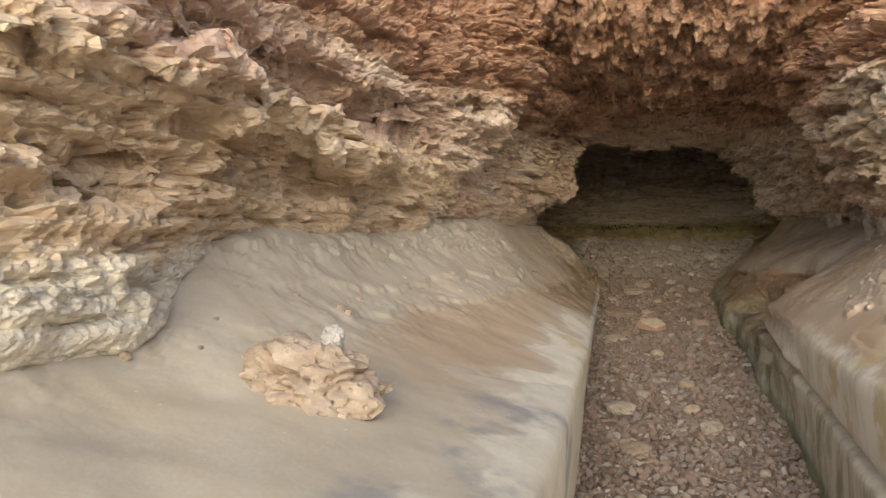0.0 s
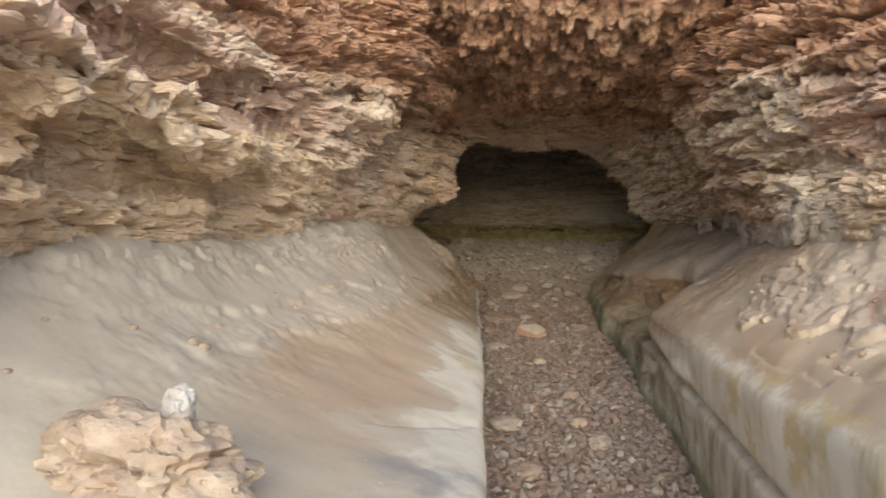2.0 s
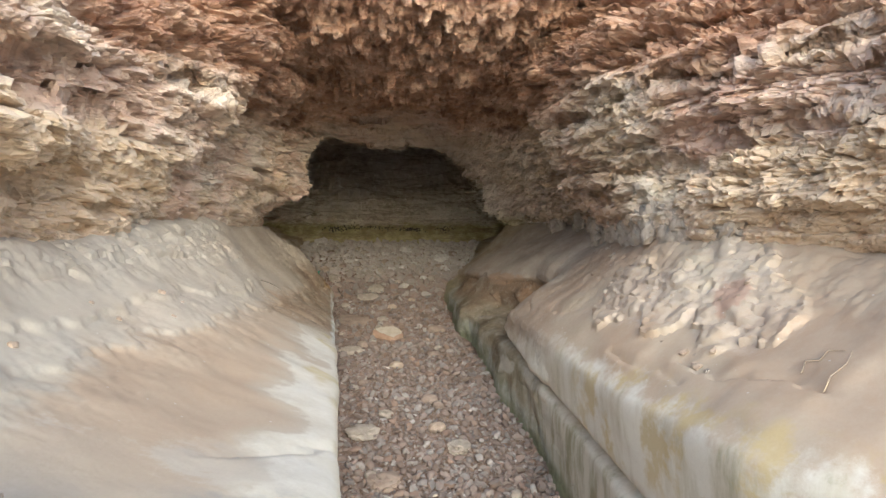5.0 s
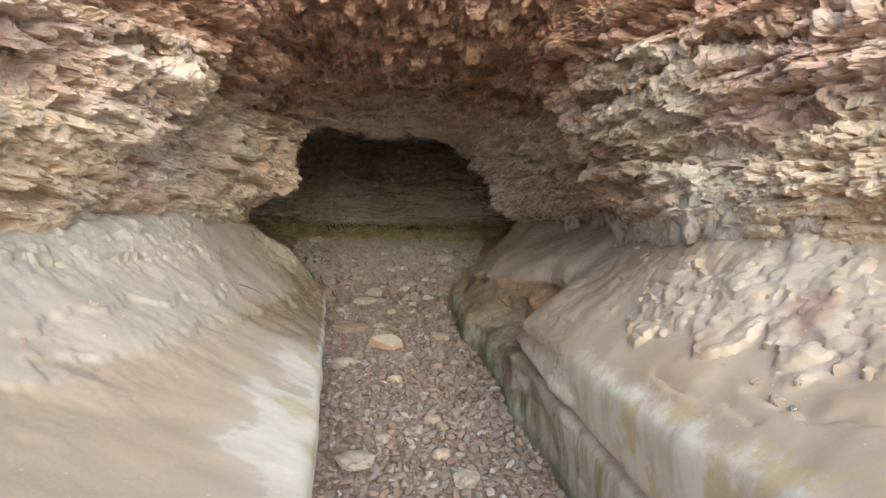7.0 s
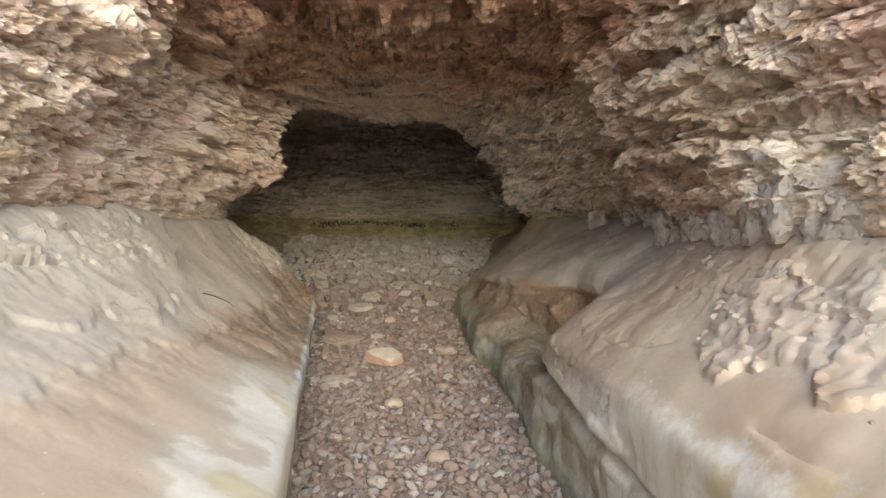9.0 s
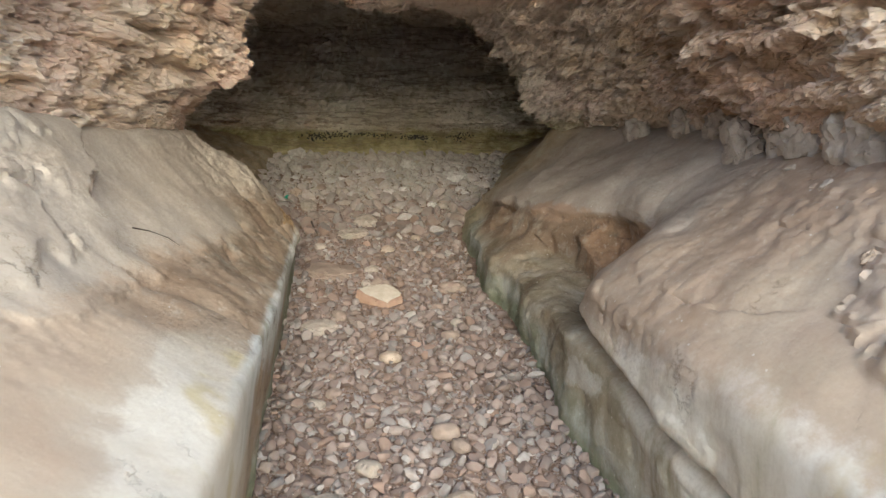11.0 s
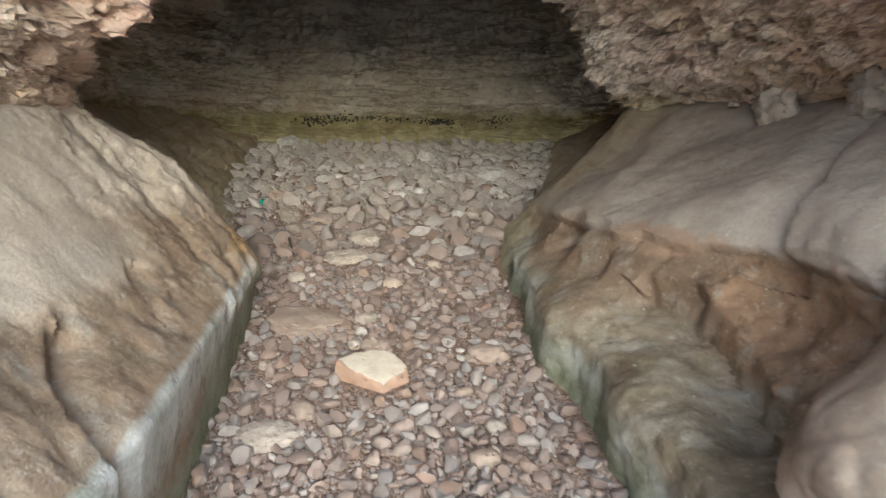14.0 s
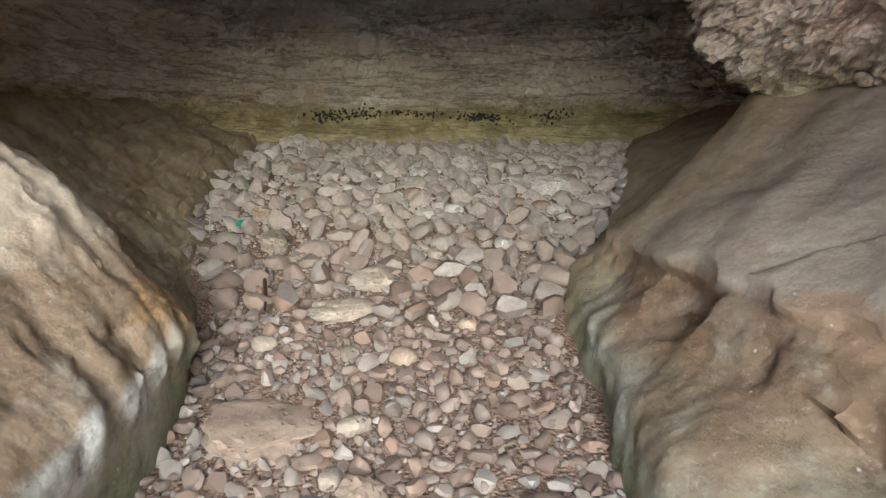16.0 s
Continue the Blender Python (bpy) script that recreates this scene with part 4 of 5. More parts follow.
def left_wall_forms(p):
    """A sandy recess under the brow, the rose bed that stands out below it, and hollows in the ochre beds."""
    z = p[:, 2] + 0.10 * value_noise(p, (1.5, 1.5, 1.5), 71) + 0.03 * value_noise(p, (6, 6, 6), 72)
    run = step(p[:, 1], 1.9, 2.4) * step(p[:, 1], 4.8, 4.1)
    d = run * (-0.20 * step(z, 2.28, 2.36) * step(z, 2.58, 2.50) + 0.12 * step(z, 2.06, 2.12) * step(z, 2.32, 2.27))
    d -= 0.16 * step(p[:, 1], 2.7, 3.0) * step(p[:, 1], 4.9, 4.3) * step(z, 1.80, 1.86) * step(z, 2.06, 2.02)
    d += 0.14 * step(p[:, 1], 1.2, 1.5) * step(p[:, 1], 2.35, 2.2) * step(z, 2.12, 2.16) * step(z, 2.4, 2.3)
    return d + dent(p, (-2.15, 1.92, 1.76), (0.5, 0.34, 0.13), 0.30) + dent(p, (-2.2, 6.0, 2.75), (0.5, 0.4, 0.1), 0.2) + dent(p, (-2.2, 4.9, 2.35), (0.5, 0.3, 0.08), 0.18)


def right_wall_forms(p):
    """Two long recesses between the thicker beds."""
    z = p[:, 2] + 0.10 * value_noise(p, (1.5, 1.5, 1.5), 81) + 0.03 * value_noise(p, (6, 6, 6), 82) + 0.05 * (p[:, 1] - 6)
    d = -0.14 * step(z, 2.08, 2.14) * step(z, 2.30, 2.24) - 0.10 * step(z, 2.62, 2.66) * step(z, 2.78, 2.72)
    return d * step(p[:, 1], 8.3, 7.6) + dent(p, (1.45, 6.05, 1.98), (0.5, 0.22, 0.1), 0.25)


def bedded_wall(name, rails, amount, flip, seed, ys, label, knobs, forms):
    g, place = loft(rails, ys, 0.0125, 4.0, 3.0)
    g = opened(g, not flip)
    g = g + grid_normals(g, flip) * blur(forms(g.reshape(-1, 3)).reshape(g.shape[:2]), 1.0, 1)[..., None]
    g = rough_bedded(g, weights(place, amount), flip, seed, weights(place, knobs))
    return tagged(grid_mesh(name, g, ROCK, flip, False), label, "rock wall", kind="structure")


Y_WALL = stations((-6, 0.8, 0.12), (0.8, 11.4, 0.0165), (11.4, 15.4, 0.03))
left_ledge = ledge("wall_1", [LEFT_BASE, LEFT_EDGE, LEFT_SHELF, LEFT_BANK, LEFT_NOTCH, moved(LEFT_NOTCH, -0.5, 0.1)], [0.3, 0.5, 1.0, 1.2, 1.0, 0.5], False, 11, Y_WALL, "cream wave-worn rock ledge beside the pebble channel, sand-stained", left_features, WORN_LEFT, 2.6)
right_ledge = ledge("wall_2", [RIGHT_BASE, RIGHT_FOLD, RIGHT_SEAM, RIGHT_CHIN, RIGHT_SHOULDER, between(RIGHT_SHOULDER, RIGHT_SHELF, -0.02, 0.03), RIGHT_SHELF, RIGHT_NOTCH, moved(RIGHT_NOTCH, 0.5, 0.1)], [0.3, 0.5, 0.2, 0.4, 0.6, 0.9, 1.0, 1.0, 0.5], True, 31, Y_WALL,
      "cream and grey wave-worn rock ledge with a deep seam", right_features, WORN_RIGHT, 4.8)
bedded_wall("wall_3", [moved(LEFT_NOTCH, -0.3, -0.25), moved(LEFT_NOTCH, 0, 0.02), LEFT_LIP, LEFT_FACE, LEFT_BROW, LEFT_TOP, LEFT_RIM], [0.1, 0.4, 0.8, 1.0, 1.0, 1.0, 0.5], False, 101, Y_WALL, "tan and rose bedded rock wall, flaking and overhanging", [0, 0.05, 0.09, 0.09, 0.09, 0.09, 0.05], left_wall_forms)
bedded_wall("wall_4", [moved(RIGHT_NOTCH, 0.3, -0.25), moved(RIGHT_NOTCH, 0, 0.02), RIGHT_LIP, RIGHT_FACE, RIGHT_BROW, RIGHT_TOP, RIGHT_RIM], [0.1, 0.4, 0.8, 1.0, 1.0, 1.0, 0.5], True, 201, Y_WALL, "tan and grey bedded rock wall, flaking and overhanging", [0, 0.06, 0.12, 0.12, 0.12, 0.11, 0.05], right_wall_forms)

g, place = loft([ROOF_A, ROOF_B, ROOF_C, ROOF_D], stations((5.2, 6.0, 0.04), (6.0, 11.4, 0.0125), (11.4, 16.5, 0.04)), 0.02, 3, 3)
flat = g.reshape(-1, 3)
lift = g[..., 2] / 0.09 + (1.1 * fractal(flat, (0.7, 0.5, 0.5), 3, 311) + 0.5 * fractal(flat, (3.5, 3.5, 0.01), 4, 312)).reshape(g.shape[:2])
f = lift - np.floor(lift)
g[..., 2] += 0.09 * (step(f, 0.88, 0.99) - f) * step(g[..., 1], 6.6, 8.2)
flat = g.reshape(-1, 3)
hang = step(flat[:, 1] + 0.4 * fractal(flat, (1.2, 1.2, 0.01), 3, 313), 9.0, 8.0)
drop = 0.05 * fractal(flat, (1.5, 1.5, 1.5), 3, 301) + (0.02 + 0.13 * hang) * blocks(flat, 0.16, 302, 1.0) + (0.02 + 0.09 * hang) * blocks(flat, 0.075, 303, 1.4) + 0.015 * fractal(flat, (12, 12, 12), 3, 304)
drop = drop - 0.10 * pockets(flat * np.array([1, 1, 0.3]), 0.2, 0.36, 306)
g[..., 2] -= drop.reshape(g.shape[:2])
g[..., 1] -= (0.10 * step(flat[:, 1], 8.3, 8.9) * step(flat[:, 1], 11.0, 10.6) * beds(flat, 0.075, 0.5, 307, 4)).reshape(g.shape[:2])
tagged(grid_mesh("ceiling", g, ROCK, False, False), "red-brown knobbly rock roof of the cave", "cave roof", kind="structure")

# back wall: the rails run across the cave, rows of (x, y, z)
BACK = [[(x, 14.55 + dy - 0.14 * (x + 0.9) ** 2, z) for x in (-4.2, -3, -2, -0.9, 0.2, 1.2, 2.4)]
        for dy, z in ((0.0, 1.2), (0.05, 1.72), (0.28, 1.93), (0.0, 2.06), (0.15, 2.5), (0.35, 3.0), (0.7, 3.6), (0.7, 4.8))]
g, place = loft(BACK, stations((-4.2, 2.4, 0.02)), 0.018, 3, 3)
g = np.stack([g[..., 1], g[..., 0], g[..., 2]], -1)
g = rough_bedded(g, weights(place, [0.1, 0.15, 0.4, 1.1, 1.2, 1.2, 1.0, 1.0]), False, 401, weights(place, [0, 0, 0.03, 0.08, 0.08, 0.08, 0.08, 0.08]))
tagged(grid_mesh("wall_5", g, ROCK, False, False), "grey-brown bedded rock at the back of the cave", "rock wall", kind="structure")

# an unseen cover with skirts over the cave, added to block light leaks
cx, cy = np.meshgrid(np.linspace(-14, 14, 29), np.concatenate([np.linspace(5.35, 30, 26)]))
cz = 5.3 + 0.35 * value_noise(np.stack([cx.ravel(), cy.ravel(), cx.ravel() * 0], -1), (0.5, 0.5, 0.5), 3).reshape(cx.shape)
cz[-1], cz[:, 0], cz[:, -1] = -2, -2, -2
tagged(grid_mesh("unseen_light_cover", np.stack([cx, cy, cz], -1), ROCK, True), "unseen tan rock cover that blocks light over the cave", "cliff", kind="structure")

# ---- the ground: one sheet from the back of the cave to the horizon ----
gy = np.concatenate([[-2500, -600, -150, -40, -15], stations((-8, 3, 0.5), (3, 15.5, 0.06))])
gx = np.concatenate([[-2500, -600, -150, -40, -12], stations((-5, 5, 0.06)), [5, 12, 40, 150, 600, 2500]])
X, Y = np.meshgrid(gx, gy)
Z = floor_z(Y.ravel()).reshape(X.shape) - np.clip((-8 - Y) * 0.02, 0, 1.2)
Z += (0.02 * fractal(np.stack([X.ravel(), Y.ravel(), Y.ravel() * 0], -1), (2, 2, 2), 2, 5)).reshape(X.shape) * (np.abs(X) < 6)
ground = tagged(grid_mesh("ground", np.stack([X, Y, Z], -1), GRIT, True), "coarse sand and grit under the pebbles", "beach", kind="structure")


# ---- pebbles ----
def stone_shape(level, seed, cuts=9, flat=0.6):
    """A worn, angular stone about 1 across: a ball cut by chance planes. Points and triangles."""
    bm = bmesh.new()
    bmesh.ops.create_icosphere(bm, subdivisions=level, radius=0.5)
    v = np.array([q.co[:] for q in bm.verts])
    f = np.array([[q.index for q in t.verts] for t in bm.faces])
    bm.free()
    own = np.random.default_rng(seed)
    n = v / np.linalg.norm(v, axis=1, keepdims=True)
    planes = own.normal(size=(cuts, 3))
    planes /= np.linalg.norm(planes, axis=1, keepdims=True)
    reach = own.uniform(0.27, 0.44, cuts)
    inv = np.full(len(v), (1 / 0.56) ** 34)
    for p, d in zip(planes, reach):
        inv += (np.maximum(n @ p, 0.0) / d) ** 34
    r = inv ** (-1 / 34)
    return n * r[:, None] * np.array([1.1, own.uniform(0.7, 0.95), flat]), f


def channel(y):
    """The pebbles' left and right edge at y."""
    y = np.atleast_1d(y)
    return smooth_curve(LEFT_BASE, y)[0], smooth_curve(RIGHT_BASE, y)[0]


rng = np.random.default_rng(7)


def packed(tries, lo, hi, power, y0, y1, gap, taken=None):
    """Stones laid side by side over the channel, the largest first: places and sizes."""
    s = np.sort(lo + (hi - lo) * rng.random(tries) ** power)[::-1]
    y = rng.uniform(y0, y1, tries)
    a, b = channel(y)
    more = np.interp(y, [11.4, 12.0], [0.03, 0.45])
    x = a - more + (b - a + 2 * more) * rng.random(tries)
    cell = max(hi, 0.3)
    grid, keep = {}, []
    for c, r in (taken or []):
        grid.setdefault((int(c[0] // cell), int(c[1] // cell)), []).append((c[0], c[1], r))
    for px, py, d in zip(x.tolist(), y.tolist(), s.tolist()):
        i, j = int(px // cell), int(py // cell)
        r = d * gap / 2
        if any((px - qx) ** 2 + (py - qy) ** 2 < (r + qr) ** 2 for di in (-1, 0, 1) for dj in (-1, 0, 1) for qx, qy, qr in grid.get((i + di, j + dj), ())):
            continue
        grid.setdefault((i, j), []).append((px, py, r))
        keep.append((px, py, d))
    k = np.array(keep)
    return np.stack([k[:, 0], k[:, 1], floor_z(k[:, 1])], -1), k[:, 2]


def turned(count, tilt=0.42):
    """Small random tilts with any heading, as matrices."""
    return np.array([np.array(Euler((a + 0.2, b, h), "ZYX").to_matrix()) for h, a, b in zip(rng.uniform(0, 2 * math.pi, count), rng.normal(0, tilt, count), rng.normal(0, tilt, count))])


SHAPES = [stone_shape(3 if s < 0 else 2, s, 9, f) for s, f in ((1, 0.70), (2, 0.58), (3, 0.80), (4, 0.62), (5, 0.75), (6, 0.55), (7, 0.66), (8, 0.85))]
SMALL = [stone_shape(1, s, 7, f) for s, f in ((11, 0.6), (12, 0.5), (13, 0.7), (14, 0.6))]


def joined(name, spots, sizes, shapes, material):
    mats = turned(len(spots))
    vs, fs, at = [], [], 0
    for i, (c, s) in enumerate(zip(spots, sizes)):
        v, f = shapes[i % len(shapes)] if s > 0.027 or c[1] > 9 else SMALL[i % len(SMALL)]
        vs.append((v * s) @ mats[i].T + c)
        fs.append(f + at)
        at += len(v)
    return raw_mesh(name, np.concatenate(vs), np.concatenate(fs), material, True, 34)


# ---- loose stones, each from a block of its own ----
def stone_mesh(name, size, seed, material, level=4, rough=0.16, blocky=0.0, flat_foot=0.35, parent=None):
    """An uneven broken stone of that size, its foot at the origin."""
    bm = bmesh.new()
    bmesh.ops.create_icosphere(bm, subdivisions=level, radius=0.5)
    v = np.array([q.co[:] for q in bm.verts])
    f = np.array([[q.index for q in t.verts] for t in bm.faces])
    bm.free()
    far = np.max(np.abs(v), axis=1, keepdims=True)
    v = v * (1 - blocky) + blocky * v * 0.45 / np.maximum(far, 0.2)
    n = v / np.linalg.norm(v, axis=1, keepdims=True)
    q = v + seed * 3.17
    d = 0.7 * rough * fractal(q, (2.2, 2.2, 2.2), 3, seed) + 0.45 * rough * blocks(q, 0.36, seed + 3, 0.8) + 0.22 * rough * blocks(q, 0.14, seed + 6, 0.8) + 0.3 * rough * fractal(q, (6, 6, 9), 3, seed + 9)
    v = v + n * d[:, None]
    v[:, 2] = np.maximum(v[:, 2], -flat_foot)
    v = v * np.array(size)
    v[:, 2] -= v[:, 2].min()
    return raw_mesh(name, v, f, material)


def surface(*obs):
    """Trees to drop things on."""
    from mathutils.bvhtree import BVHTree
    trees = []
    for ob in obs:
        me = ob.data
        co = np.empty(len(me.vertices) * 3, np.float32)
        me.vertices.foreach_get("co", co)
        ids = np.empty(len(me.loops), np.int32)
        me.loops.foreach_get("vertex_index", ids)
        trees.append(BVHTree.FromPolygons(co.reshape(-1, 3).tolist(), ids.reshape(-1, 4).tolist()))
    return trees


LEDGES = surface(left_ledge, right_ledge)


def rest(x, y, top=2.0):
    """The ledge's height and normal under (x, y)."""
    best = None
    for t in LEDGES:
        hit, normal, _, _ = t.ray_cast(Vector((x, y, top)), Vector((0, 0, -1)))
        if hit and (best is None or hit.z > best[0]):
            best = (hit.z, normal)
    return best or (float(floor_z(y)[0]), Vector((0, 0, 1)))


def lay(ob, x, y, turn=0.0, sink=0.02, follow=0.8, top=2.0):
    """Sets ob down on the ledge, leaning with it."""
    z, n = rest(x, y, top)
    if n.z < 0:
        n = -n
    tilt = Vector((0, 0, 1)).rotation_difference(Vector((0, 0, 1)).lerp(n, follow).normalized()).to_matrix().to_4x4()
    ob.matrix_world = Matrix.Translation((x, y, z - sink)) @ tilt @ pose(0, 0, 0, 0, 0, turn)
    return ob


# the boulder on the ledge, with a white stone on its crown
boulder = lay(stone_mesh("boulder", (0.46, 0.36, 0.27), 5, TAN_STONE, 5, 0.30, 0.15), -1.37, 2.12, 15, 0.06, 0.5)
tagged(boulder, "tan crumbly boulder resting on the cream rock ledge", "boulder")
white = stone_mesh("pitted_stone", (0.10, 0.09, 0.11), 9, WHITE_STONE, 4, 0.22)
white.matrix_world = Matrix.Translation((-1.31, 2.19, boulder.matrix_world.translation.z + 0.20))
tagged(white, "small white pitted stone lying on the boulder", "stone")

# stones standing in the notch under the overhang
NOTCH_STONES = [
    (1.55, 5.45, 0.20, 0.14, 0.20), (1.42, 5.95, 0.15, 0.13, 0.26), (1.37, 6.12, 0.10, 0.1, 0.2), (1.36, 6.42, 0.24, 0.16, 0.30), (1.37, 6.72, 0.20, 0.16, 0.32), (1.38, 6.98, 0.20, 0.14, 0.30), (1.40, 7.28, 0.18, 0.15, 0.24),
    (1.41, 7.60, 0.18, 0.16, 0.22), (1.42, 7.95, 0.13, 0.12, 0.2), (1.40, 8.40, 0.20, 0.16, 0.24), (1.48, 9.0, 0.16, 0.14, 0.18), (1.45, 9.70, 0.17, 0.15, 0.22), (1.28, 10.42, 0.19, 0.17, 0.22),
]
for i, (x, y, sx, sy, sz) in enumerate(NOTCH_STONES):
    ob = lay(stone_mesh("notch_stone", (1.5 * sy, 1.75 * sx, 1.35 * sz), 20 + i, GREY_STONE, 4, 0.26, 0.35), x + 0.03, y, rng.uniform(-25, 25), 0.05, 0.2, 1.95)
    tagged(ob, "upright grey-buff stone wedged under the overhanging rock" if y < 8.2 else "rounded grey stone stuck under the overhanging rock", "stone", "stones under the overhang")

# cobbles stuck in the foot of the far overhang
for i in range(44):
    a = rng.random()
    x, y = 0.72 + 0.62 * a, 11.75 - 1.15 * a
    z = rest(x, y)[0]
    sz = 0.035 + 0.05 * rng.random() ** 2
    ob = stone_mesh("embedded_cobble", (sz, sz, sz * 0.85), 420 + i, TAN_STONE if i % 3 else GREY_STONE, 2, 0.12, 0.1)
    ob.matrix_world = pose(x - 0.03 - 0.05 * rng.random(), y - 0.02, z + 0.14 * rng.random() - 0.01, 0, 0, 360 * rng.random())
    tagged(ob, "rounded buff cobble stuck in the rock", "stone", "cobbles in the overhang's foot")

# crumbs of broken rock on the ledge
for i in range(46):
    a = rng.random()
    x, y = 1.0 + 0.5 * rng.random(), 4.5 + 1.9 * rng.random()
    if i >= 30:
        x, y = 1.2 + 0.2 * rng.random(), 6.4 + 1.6 * rng.random()
    s = 0.015 + 0.045 * rng.random() ** 2.5
    ob = lay(stone_mesh("rock_fragment", (s * 1.4, s, s * 0.6), 70 + i, TAN_STONE if a < 0.6 else GREY_STONE, 3, 0.3, 0.6), x, y, 360 * rng.random(), 0.006)
    tagged(ob, "small angular buff rock fragment on the ledge", "stone", "crumbs on the ledge")
for i in range(16):
    x, y = -1.75 - 0.35 * rng.random(), 1.6 + 3.6 * rng.random()
    s = 0.02 + 0.04 * rng.random() ** 2
    ob = lay(stone_mesh("rock_fragment", (s * 1.3, s, s * 0.8), 140 + i, TAN_STONE, 2, 0.2, 0.4), x, y, 360 * rng.random(), 0.006)
    tagged(ob, "small tan rock crumb on the sandy bank", "stone", "crumbs on the bank")


# ---- twigs and litter ----
def twig(name, points, thick, material, label):
    cu = bpy.data.curves.new(name, "CURVE")
    cu.dimensions, cu.bevel_depth, cu.bevel_resolution = "3D", thick, 2
    sp = cu.splines.new("POLY")
    sp.points.add(len(points) - 1)
    for k, (q, c) in enumerate(zip(sp.points, points)):
        q.co, q.radius = (*c, 1), 1.0 - 0.6 * k / len(points)
    tmp = bpy.data.objects.new(name, cu)
    me = bpy.data.meshes.new_from_object(tmp)
    me.name = name
    bpy.data.objects.remove(tmp)
    me.materials.clear()
    me.materials.append(material)
    return tagged(new(name, me), label, "twig")


def on_ledge(pts, lift=0.01):
    return [(x, y, rest(x, y)[0] + lift) for x, y in pts]


twig("twig", on_ledge([(1.30, 4.02), (1.35, 4.08), (1.37, 4.0), (1.43, 4.03), (1.45, 3.94)]), 0.004, DRIFTWOOD, "bleached forked twig lying on the sandy ledge")
twig("twig", on_ledge([(1.27, 3.78), (1.33, 3.84), (1.40, 3.84), (1.46, 3.9)]), 0.004, DRIFTWOOD, "bleached bent twig lying on the sandy ledge")
twig("twig", on_ledge([(-2.02, 7.62), (-1.97, 7.70), (-1.90, 7.78), (-1.85, 7.80)], 0.006), 0.004, DARK_WOOD, "thin dark twig on the smooth bank")
twig("twig", [(-1.82, 11.45, 0.95), (-1.76, 11.3, 0.88), (-1.70, 11.12, 0.86)], 0.011, DARK_WOOD, "dark wet stick lying among the pebbles")

twig("twig", [(-2.30, 12.02, 1.10), (-2.22, 12.0, 1.12), (-2.17, 12.06, 1.11)], 0.008, DARK_WOOD, "dark broken stick beside the green scrap")
twig("twig", [(-2.26, 11.9, 1.06), (-2.2, 11.96, 1.09), (-2.21, 12.04, 1.11)], 0.007, DARK_WOOD, "dark broken stick beside the green scrap")

litter = stone_mesh("plastic_scrap", (0.10, 0.06, 0.05), 301, GREEN_PLASTIC, 3, 0.3, 0.3)
litter.matrix_world = pose(-2.2, 12.15, float(floor_z(12.15)[0]) + 0.03, 8, 0, 30)
tagged(litter, "crumpled scrap of bright green plastic among pebbles", "litter")

# ---- mussels along the foot of the back wall ----
vs, fs, at = [], [], 0
for i in range(330):
    x = float(rng.choice([-2.3, -2.2, -2.0, -1.85, -1.5, -1.35, -0.9, -0.8, -0.2])) + float(rng.normal(0, 0.09))
    y = 14.60 - 0.14 * (x + 0.9) ** 2 + 0.12 + 0.05 * rng.random()
    z = 1.94 + float(rng.normal(0, 0.03)) + 0.03 * math.sin(3 * x)
    v, f = SMALL[i % 4]
    vs.append((v * np.array([0.030, 0.022, 0.045])) @ turned(1, 0.8)[0].T + (x, y - 0.06, z))
    fs.append(f + at)
    at += len(v)
tagged(raw_mesh("mussels", np.concatenate(vs), np.concatenate(fs), SHELL), "clusters of small black mussels on the rock", "mussels", kind="stuff")

# ---- the larger stones in the channel ----
def wedge_mesh(name, material):
    """A broken wedge: a kite-shaped top that leans to the front, on sloping sides."""
    bm = bmesh.new()
    outline = ((-0.23, 0.02), (0.03, -0.17), (0.18, -0.04), (0.17, 0.04), (0.06, 0.12), (-0.10, 0.11))
    low = [bm.verts.new((x, y, 0.0)) for x, y in outline]
    top = [bm.verts.new((0.9 * x - 0.005, 0.9 * y + 0.01, 0.115 + 0.25 * y)) for x, y in outline]
    bm.faces.new(top)
    for k in range(6):
        bm.faces.new((low[k], low[(k + 1) % 6], top[(k + 1) % 6], top[k]))
    bmesh.ops.bevel(bm, geom=[e for e in bm.edges if len(e.link_faces) == 2], offset=0.016, segments=2, affect="EDGES", profile=0.6)
    bmesh.ops.triangulate(bm, faces=bm.faces[:])
    for _ in range(2):
        bmesh.ops.subdivide_edges(bm, edges=[e for e in bm.edges if e.calc_length() > 0.03], cuts=1, use_grid_fill=True)
    bmesh.ops.triangulate(bm, faces=bm.faces[:])
    bm.verts.index_update()
    v = np.array([q.co[:] for q in bm.verts])
    f = np.array([[q.index for q in t.verts] for t in bm.faces])
    bm.free()
    v = v + 0.008 * np.stack([fractal(v, (14, 14, 14), 3, 330 + k) for k in range(3)], -1) + 0.012 * np.stack([fractal(v, (5, 5, 5), 2, 340 + k) for k in range(3)], -1)
    return raw_mesh(name, v, f, material)


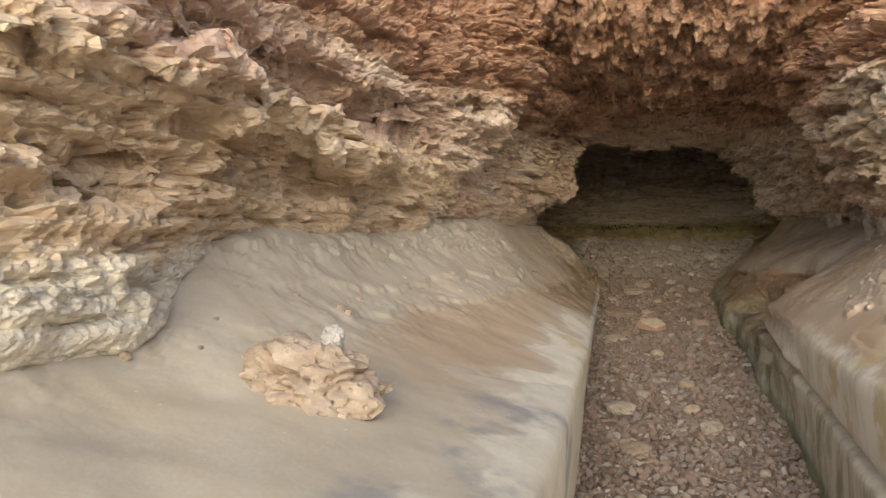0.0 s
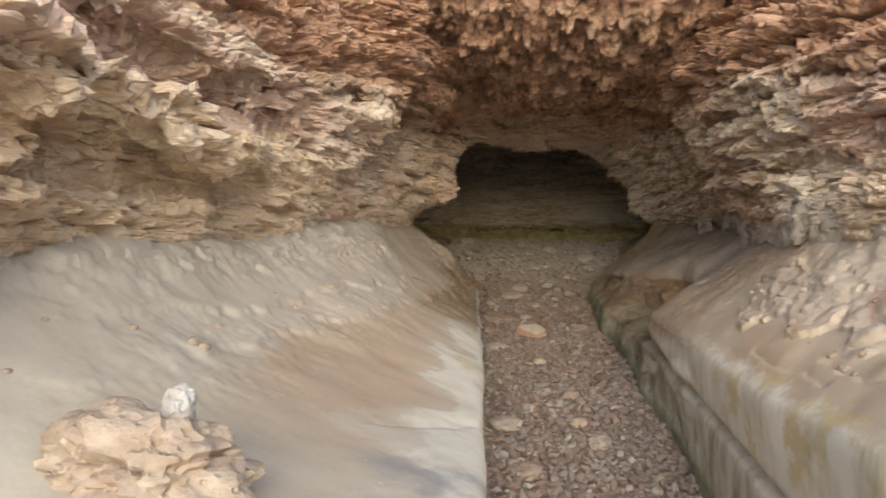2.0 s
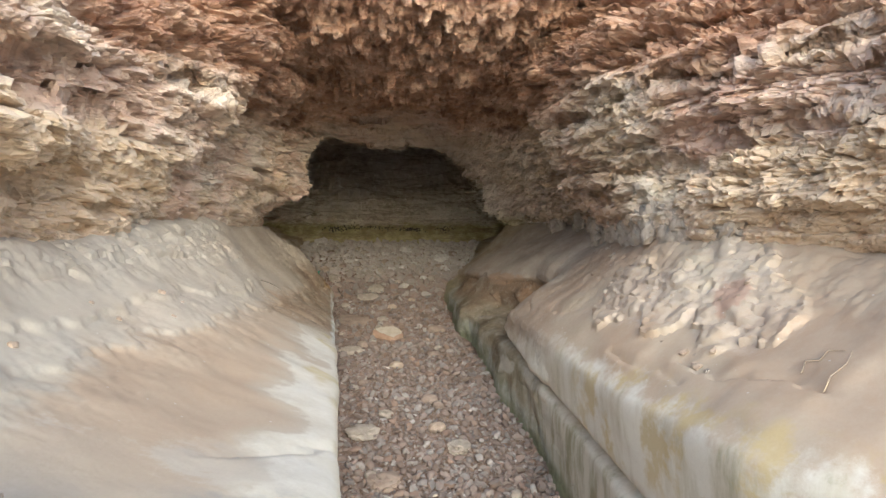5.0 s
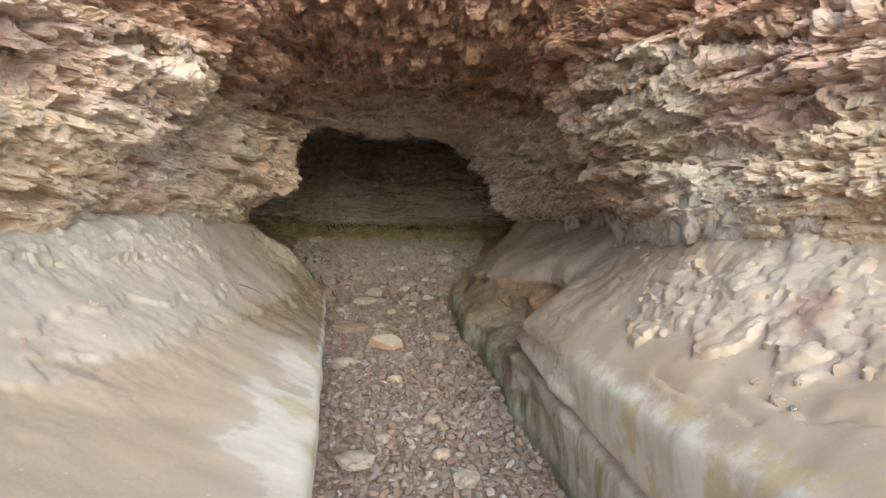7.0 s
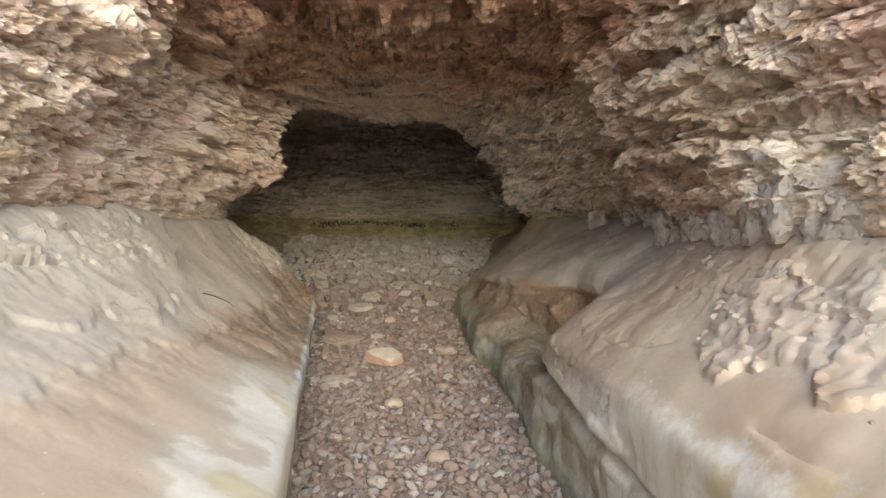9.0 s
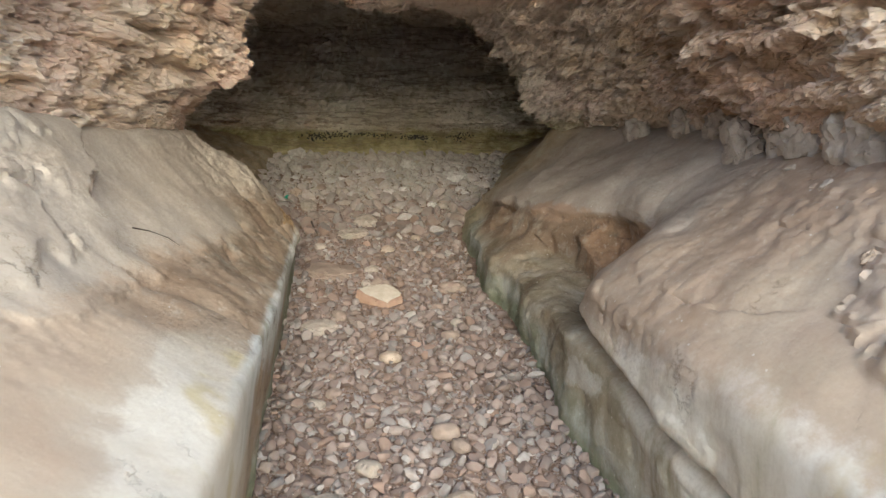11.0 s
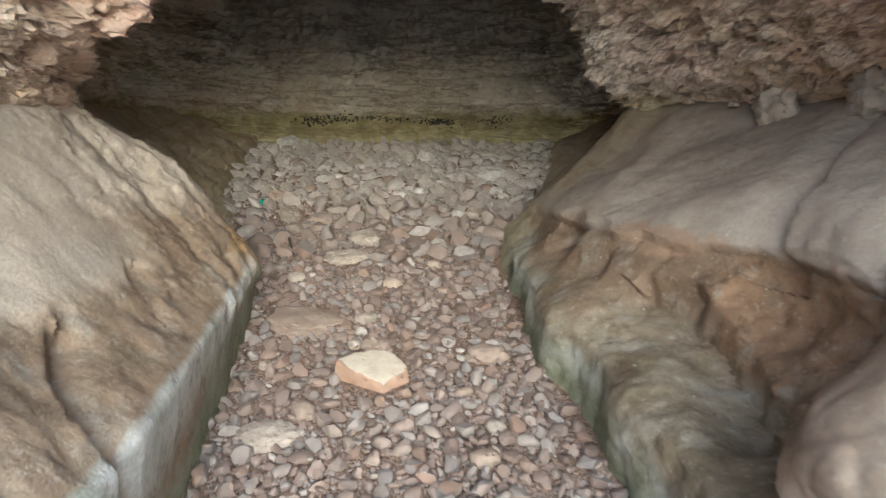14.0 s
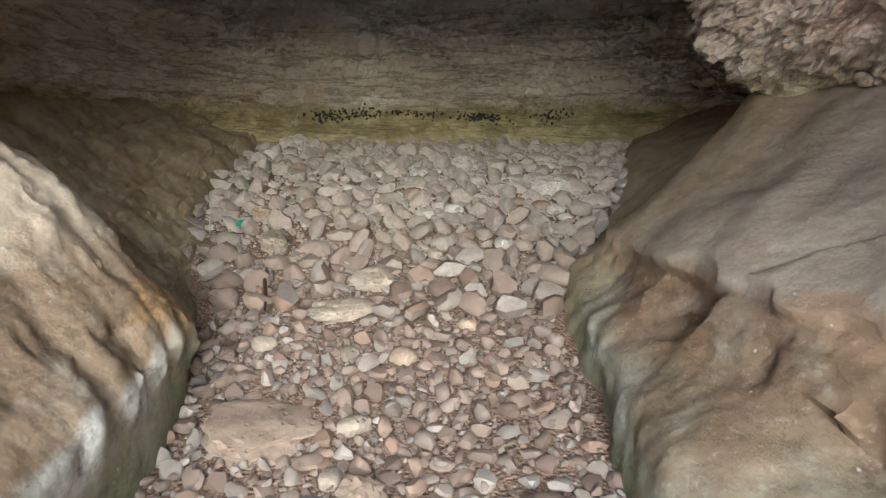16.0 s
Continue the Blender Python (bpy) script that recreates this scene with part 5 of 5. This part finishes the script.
RUSTY, CREAM = block_look("rusty_stone", (0.30, 0.185, 0.12), (0.47, 0.32, 0.225)), block_look("cream_crust", (0.44, 0.38, 0.29), (0.62, 0.56, 0.45), 12.0, 0.5)
BIG = [("capped_stone", -0.93, 9.72, 0.42, 0.32, 0.17, RUSTY, 8, "angular brown stone with a flat cream cap"), ("flat_stone", -1.42, 10.33, 0.47, 0.40, 0.085, BROWN_STONE, 40, "large flat brown stone lying in the pebbles"),
       ("flat_stone", -1.35, 11.25, 0.34, 0.20, 0.09, GREY_STONE, 35, "pale flat stone lying in the pebbles"), ("flat_stone", -1.25, 11.55, 0.26, 0.18, 0.10, GREY_STONE, 0, "buff rounded stone in the pebbles"),
       ("flat_stone", -1.95, 11.95, 0.36, 0.17, 0.12, GREY_STONE, 110, "long buff stone beside the rock bank"), ("flat_stone", -1.35, 9.2, 0.32, 0.22, 0.08, GREY_STONE, 10, "grey flat stone in the pebbles"),
       ("flat_stone", -0.35, 9.95, 0.26, 0.16, 0.10, BROWN_STONE, 20, "pinkish flat stone in the pebbles"), ("flat_stone", -2.15, 12.35, 0.17, 0.13, 0.10, TAN_STONE, 20, "orange-brown stone beside the green scrap"),
       ("flat_stone", -2.50, 14.15, 0.26, 0.18, 0.16, WHITE_STONE, 0, "pale rounded stone against the back wall"), ("flat_stone", -1.0, 7.25, 0.34, 0.26, 0.10, GREY_STONE, 30, "buff flat stone in the channel"),
       ("flat_stone", -0.15, 7.0, 0.24, 0.2, 0.1, GREY_STONE, 70, "grey stone in the channel"), ("flat_stone", -0.75, 6.5, 0.28, 0.24, 0.1, BROWN_STONE, 10, "brown stone in the channel"),
       ("flat_stone", -0.95, 9.95, 0.18, 0.15, 0.12, BROWN_STONE, 0, "brown stone beside the cream-capped one"), ("flat_stone", -0.25, 12.9, 0.3, 0.2, 0.14, WHITE_STONE, 30, "pale stone near the back wall"),
       ("flat_stone", -0.9, 13.45, 0.26, 0.18, 0.13, WHITE_STONE, 60, "pale stone near the back wall")]
taken = []
for i, (nm, x, y, sx, sy, sz, m, turn, label) in enumerate(BIG):
    ob = wedge_mesh(nm, m) if nm == "capped_stone" else stone_mesh(nm, (sx, sy, 1.3 * sz), 320 + i, m, 4, 0.20, 0.25, 0.35)
    ob.matrix_world = pose(x, y, float(floor_z(y)[0]) - 0.03, 11, 0, turn)
    tagged(ob, label, "stone", "larger stones in the channel")
    if nm == "capped_stone":
        co = np.array([q.co[:] for q in ob.data.vertices])
        nrm = np.array([q.normal[:] for q in ob.data.vertices])
        tri = np.array([q.vertices[:] for q in ob.data.polygons])
        high = (nrm[:, 2] > 0.72 + 0.15 * fractal(co, (12, 12, 12), 3, 5)) & (co[:, 2] > 0.06)
        cap = raw_mesh("cap", co + 0.004 * nrm, tri[high[tri].all(axis=1)], CREAM)
        cap.parent = ob
        tagged(cap, "cream weathered crust")
    taken.append(((x, y), 0.42 * max(sx, sy)))

# smaller stones between them, paler towards the back wall
for i in range(64):
    y = 6.2 + 7.5 * rng.random() if i < 34 else 11.9 + 1.9 * rng.random()
    a, b = (float(v[0]) for v in channel(y))
    x = a + 0.12 + (b - a - 0.24) * rng.random()
    s = 0.08 + 0.07 * rng.random() ** 1.5
    if any((x - c[0]) ** 2 + (y - c[1]) ** 2 < (r + 0.5 * s) ** 2 for c, r in taken):
        continue
    m = (BROWN_STONE, GREY_STONE, BROWN_STONE, TAN_STONE, GREY_STONE)[i % 5] if y < 11.8 else (WHITE_STONE, GREY_STONE, BROWN_STONE)[i % 3]
    ob = stone_mesh("channel_stone", (1.2 * s, 0.9 * s, 0.7 * s), 500 + i, m, 3, 0.10, 0.25, 0.35)
    ob.matrix_world = pose(x, y, float(floor_z(y)[0]) - 0.012, 10, 0, 360 * rng.random())
    tone = {"brown_flat_stone": "brown", "grey_buff_stone": "grey-buff", "tan_crumbly_stone": "tan", "white_pitted_stone": "pale"}[m.name]
    tagged(ob, tone + " fist-sized stone lying among the pebbles", "stone", "larger stones in the channel")
    taken.append(((x, y), 0.5 * s))

# ---- a shallow puddle behind the rock point ----
n = Nodes("still_water")
n.bsdf.inputs["Transmission Weight"].default_value, n.bsdf.inputs["IOR"].default_value = 1.0, 1.33
WATER = n.done((0.75, 0.8, 0.78), 0.03, None, 0.5)
a = np.linspace(0, 2 * math.pi, 40, endpoint=False)
r = 0.17 * (1 + 0.2 * np.sin(3 * a + 1))
ring = np.stack([-2.02 + r * np.cos(a) * 0.7, 11.5 + 1.9 * r * np.sin(a), np.full(40, 0.905)], -1)
pool = raw_mesh("water", np.concatenate([ring, [[-2.02, 11.5, 0.905]]]), np.array([[i, (i + 1) % 40, 40] for i in range(40)]), WATER)
tagged(pool, "shallow clear puddle beside the rock bank", "water", kind="structure")

# ---- pebbles: the nearest ones singly, the rest as one layer ----
far, far_size = packed(9000, 0.075, 0.19, 2.2, 11.2, 14.6, 0.80, taken)
mid, mid_size = packed(16000, 0.04, 0.11, 3.5, 8.2, 11.6, 0.80, taken + [((a, b), 0.4 * c) for (a, b, _), c in zip(far.tolist(), far_size.tolist())])
laid = taken + [((a, b), 0.40 * c) for (a, b, _), c in zip(np.concatenate([far, mid]).tolist(), np.concatenate([far_size, mid_size]).tolist())]
spots, sizes = packed(100000, 0.020, 0.105, 6.0, 5.6, 14.6, 0.68, laid)
spots, sizes = np.concatenate([far, mid, spots]), np.concatenate([far_size, mid_size, sizes])
spots[:, 2] += sizes * rng.uniform(0.02, 0.20, len(sizes))
over = rng.choice(len(sizes), 1500, replace=False)
spots = np.concatenate([spots, spots[over] + np.stack([rng.uniform(-0.05, 0.05, 1500), rng.uniform(-0.05, 0.05, 1500), rng.uniform(0.015, 0.03, 1500)], -1)])
sizes = np.concatenate([sizes, rng.uniform(0.025, 0.06, 1500)])
near = np.where((spots[:, 1] > 9.0) & (spots[:, 1] < 10.8))[0]
near = near[np.argsort(-sizes[near])][:300]
rest_of = np.ones(len(sizes), bool)
rest_of[near] = False
fill, fill_size = packed(12000, 0.012, 0.03, 1.0, 7.5, 12.0, 0.7)
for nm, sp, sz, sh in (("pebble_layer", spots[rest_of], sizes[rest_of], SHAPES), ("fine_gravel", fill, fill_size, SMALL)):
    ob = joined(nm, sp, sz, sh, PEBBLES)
    ob.parent = ground
    tagged(ob, "rounded pink, brown and grey beach pebbles", kind="stuff")
meshes = []
for v, f in SHAPES:
    ob = raw_mesh("pebble", v, f, PEBBLE, True, 34)
    meshes.append(ob.data)
    bpy.data.objects.remove(ob)
mats = turned(300)
for k, i in enumerate(near):
    ob = new("pebble", meshes[k % len(meshes)])
    ob.parent = ground
    ob.matrix_world = Matrix.Translation(spots[i].tolist()) @ Matrix(mats[k].tolist()).to_4x4() @ Matrix.Scale(float(sizes[i]), 4)
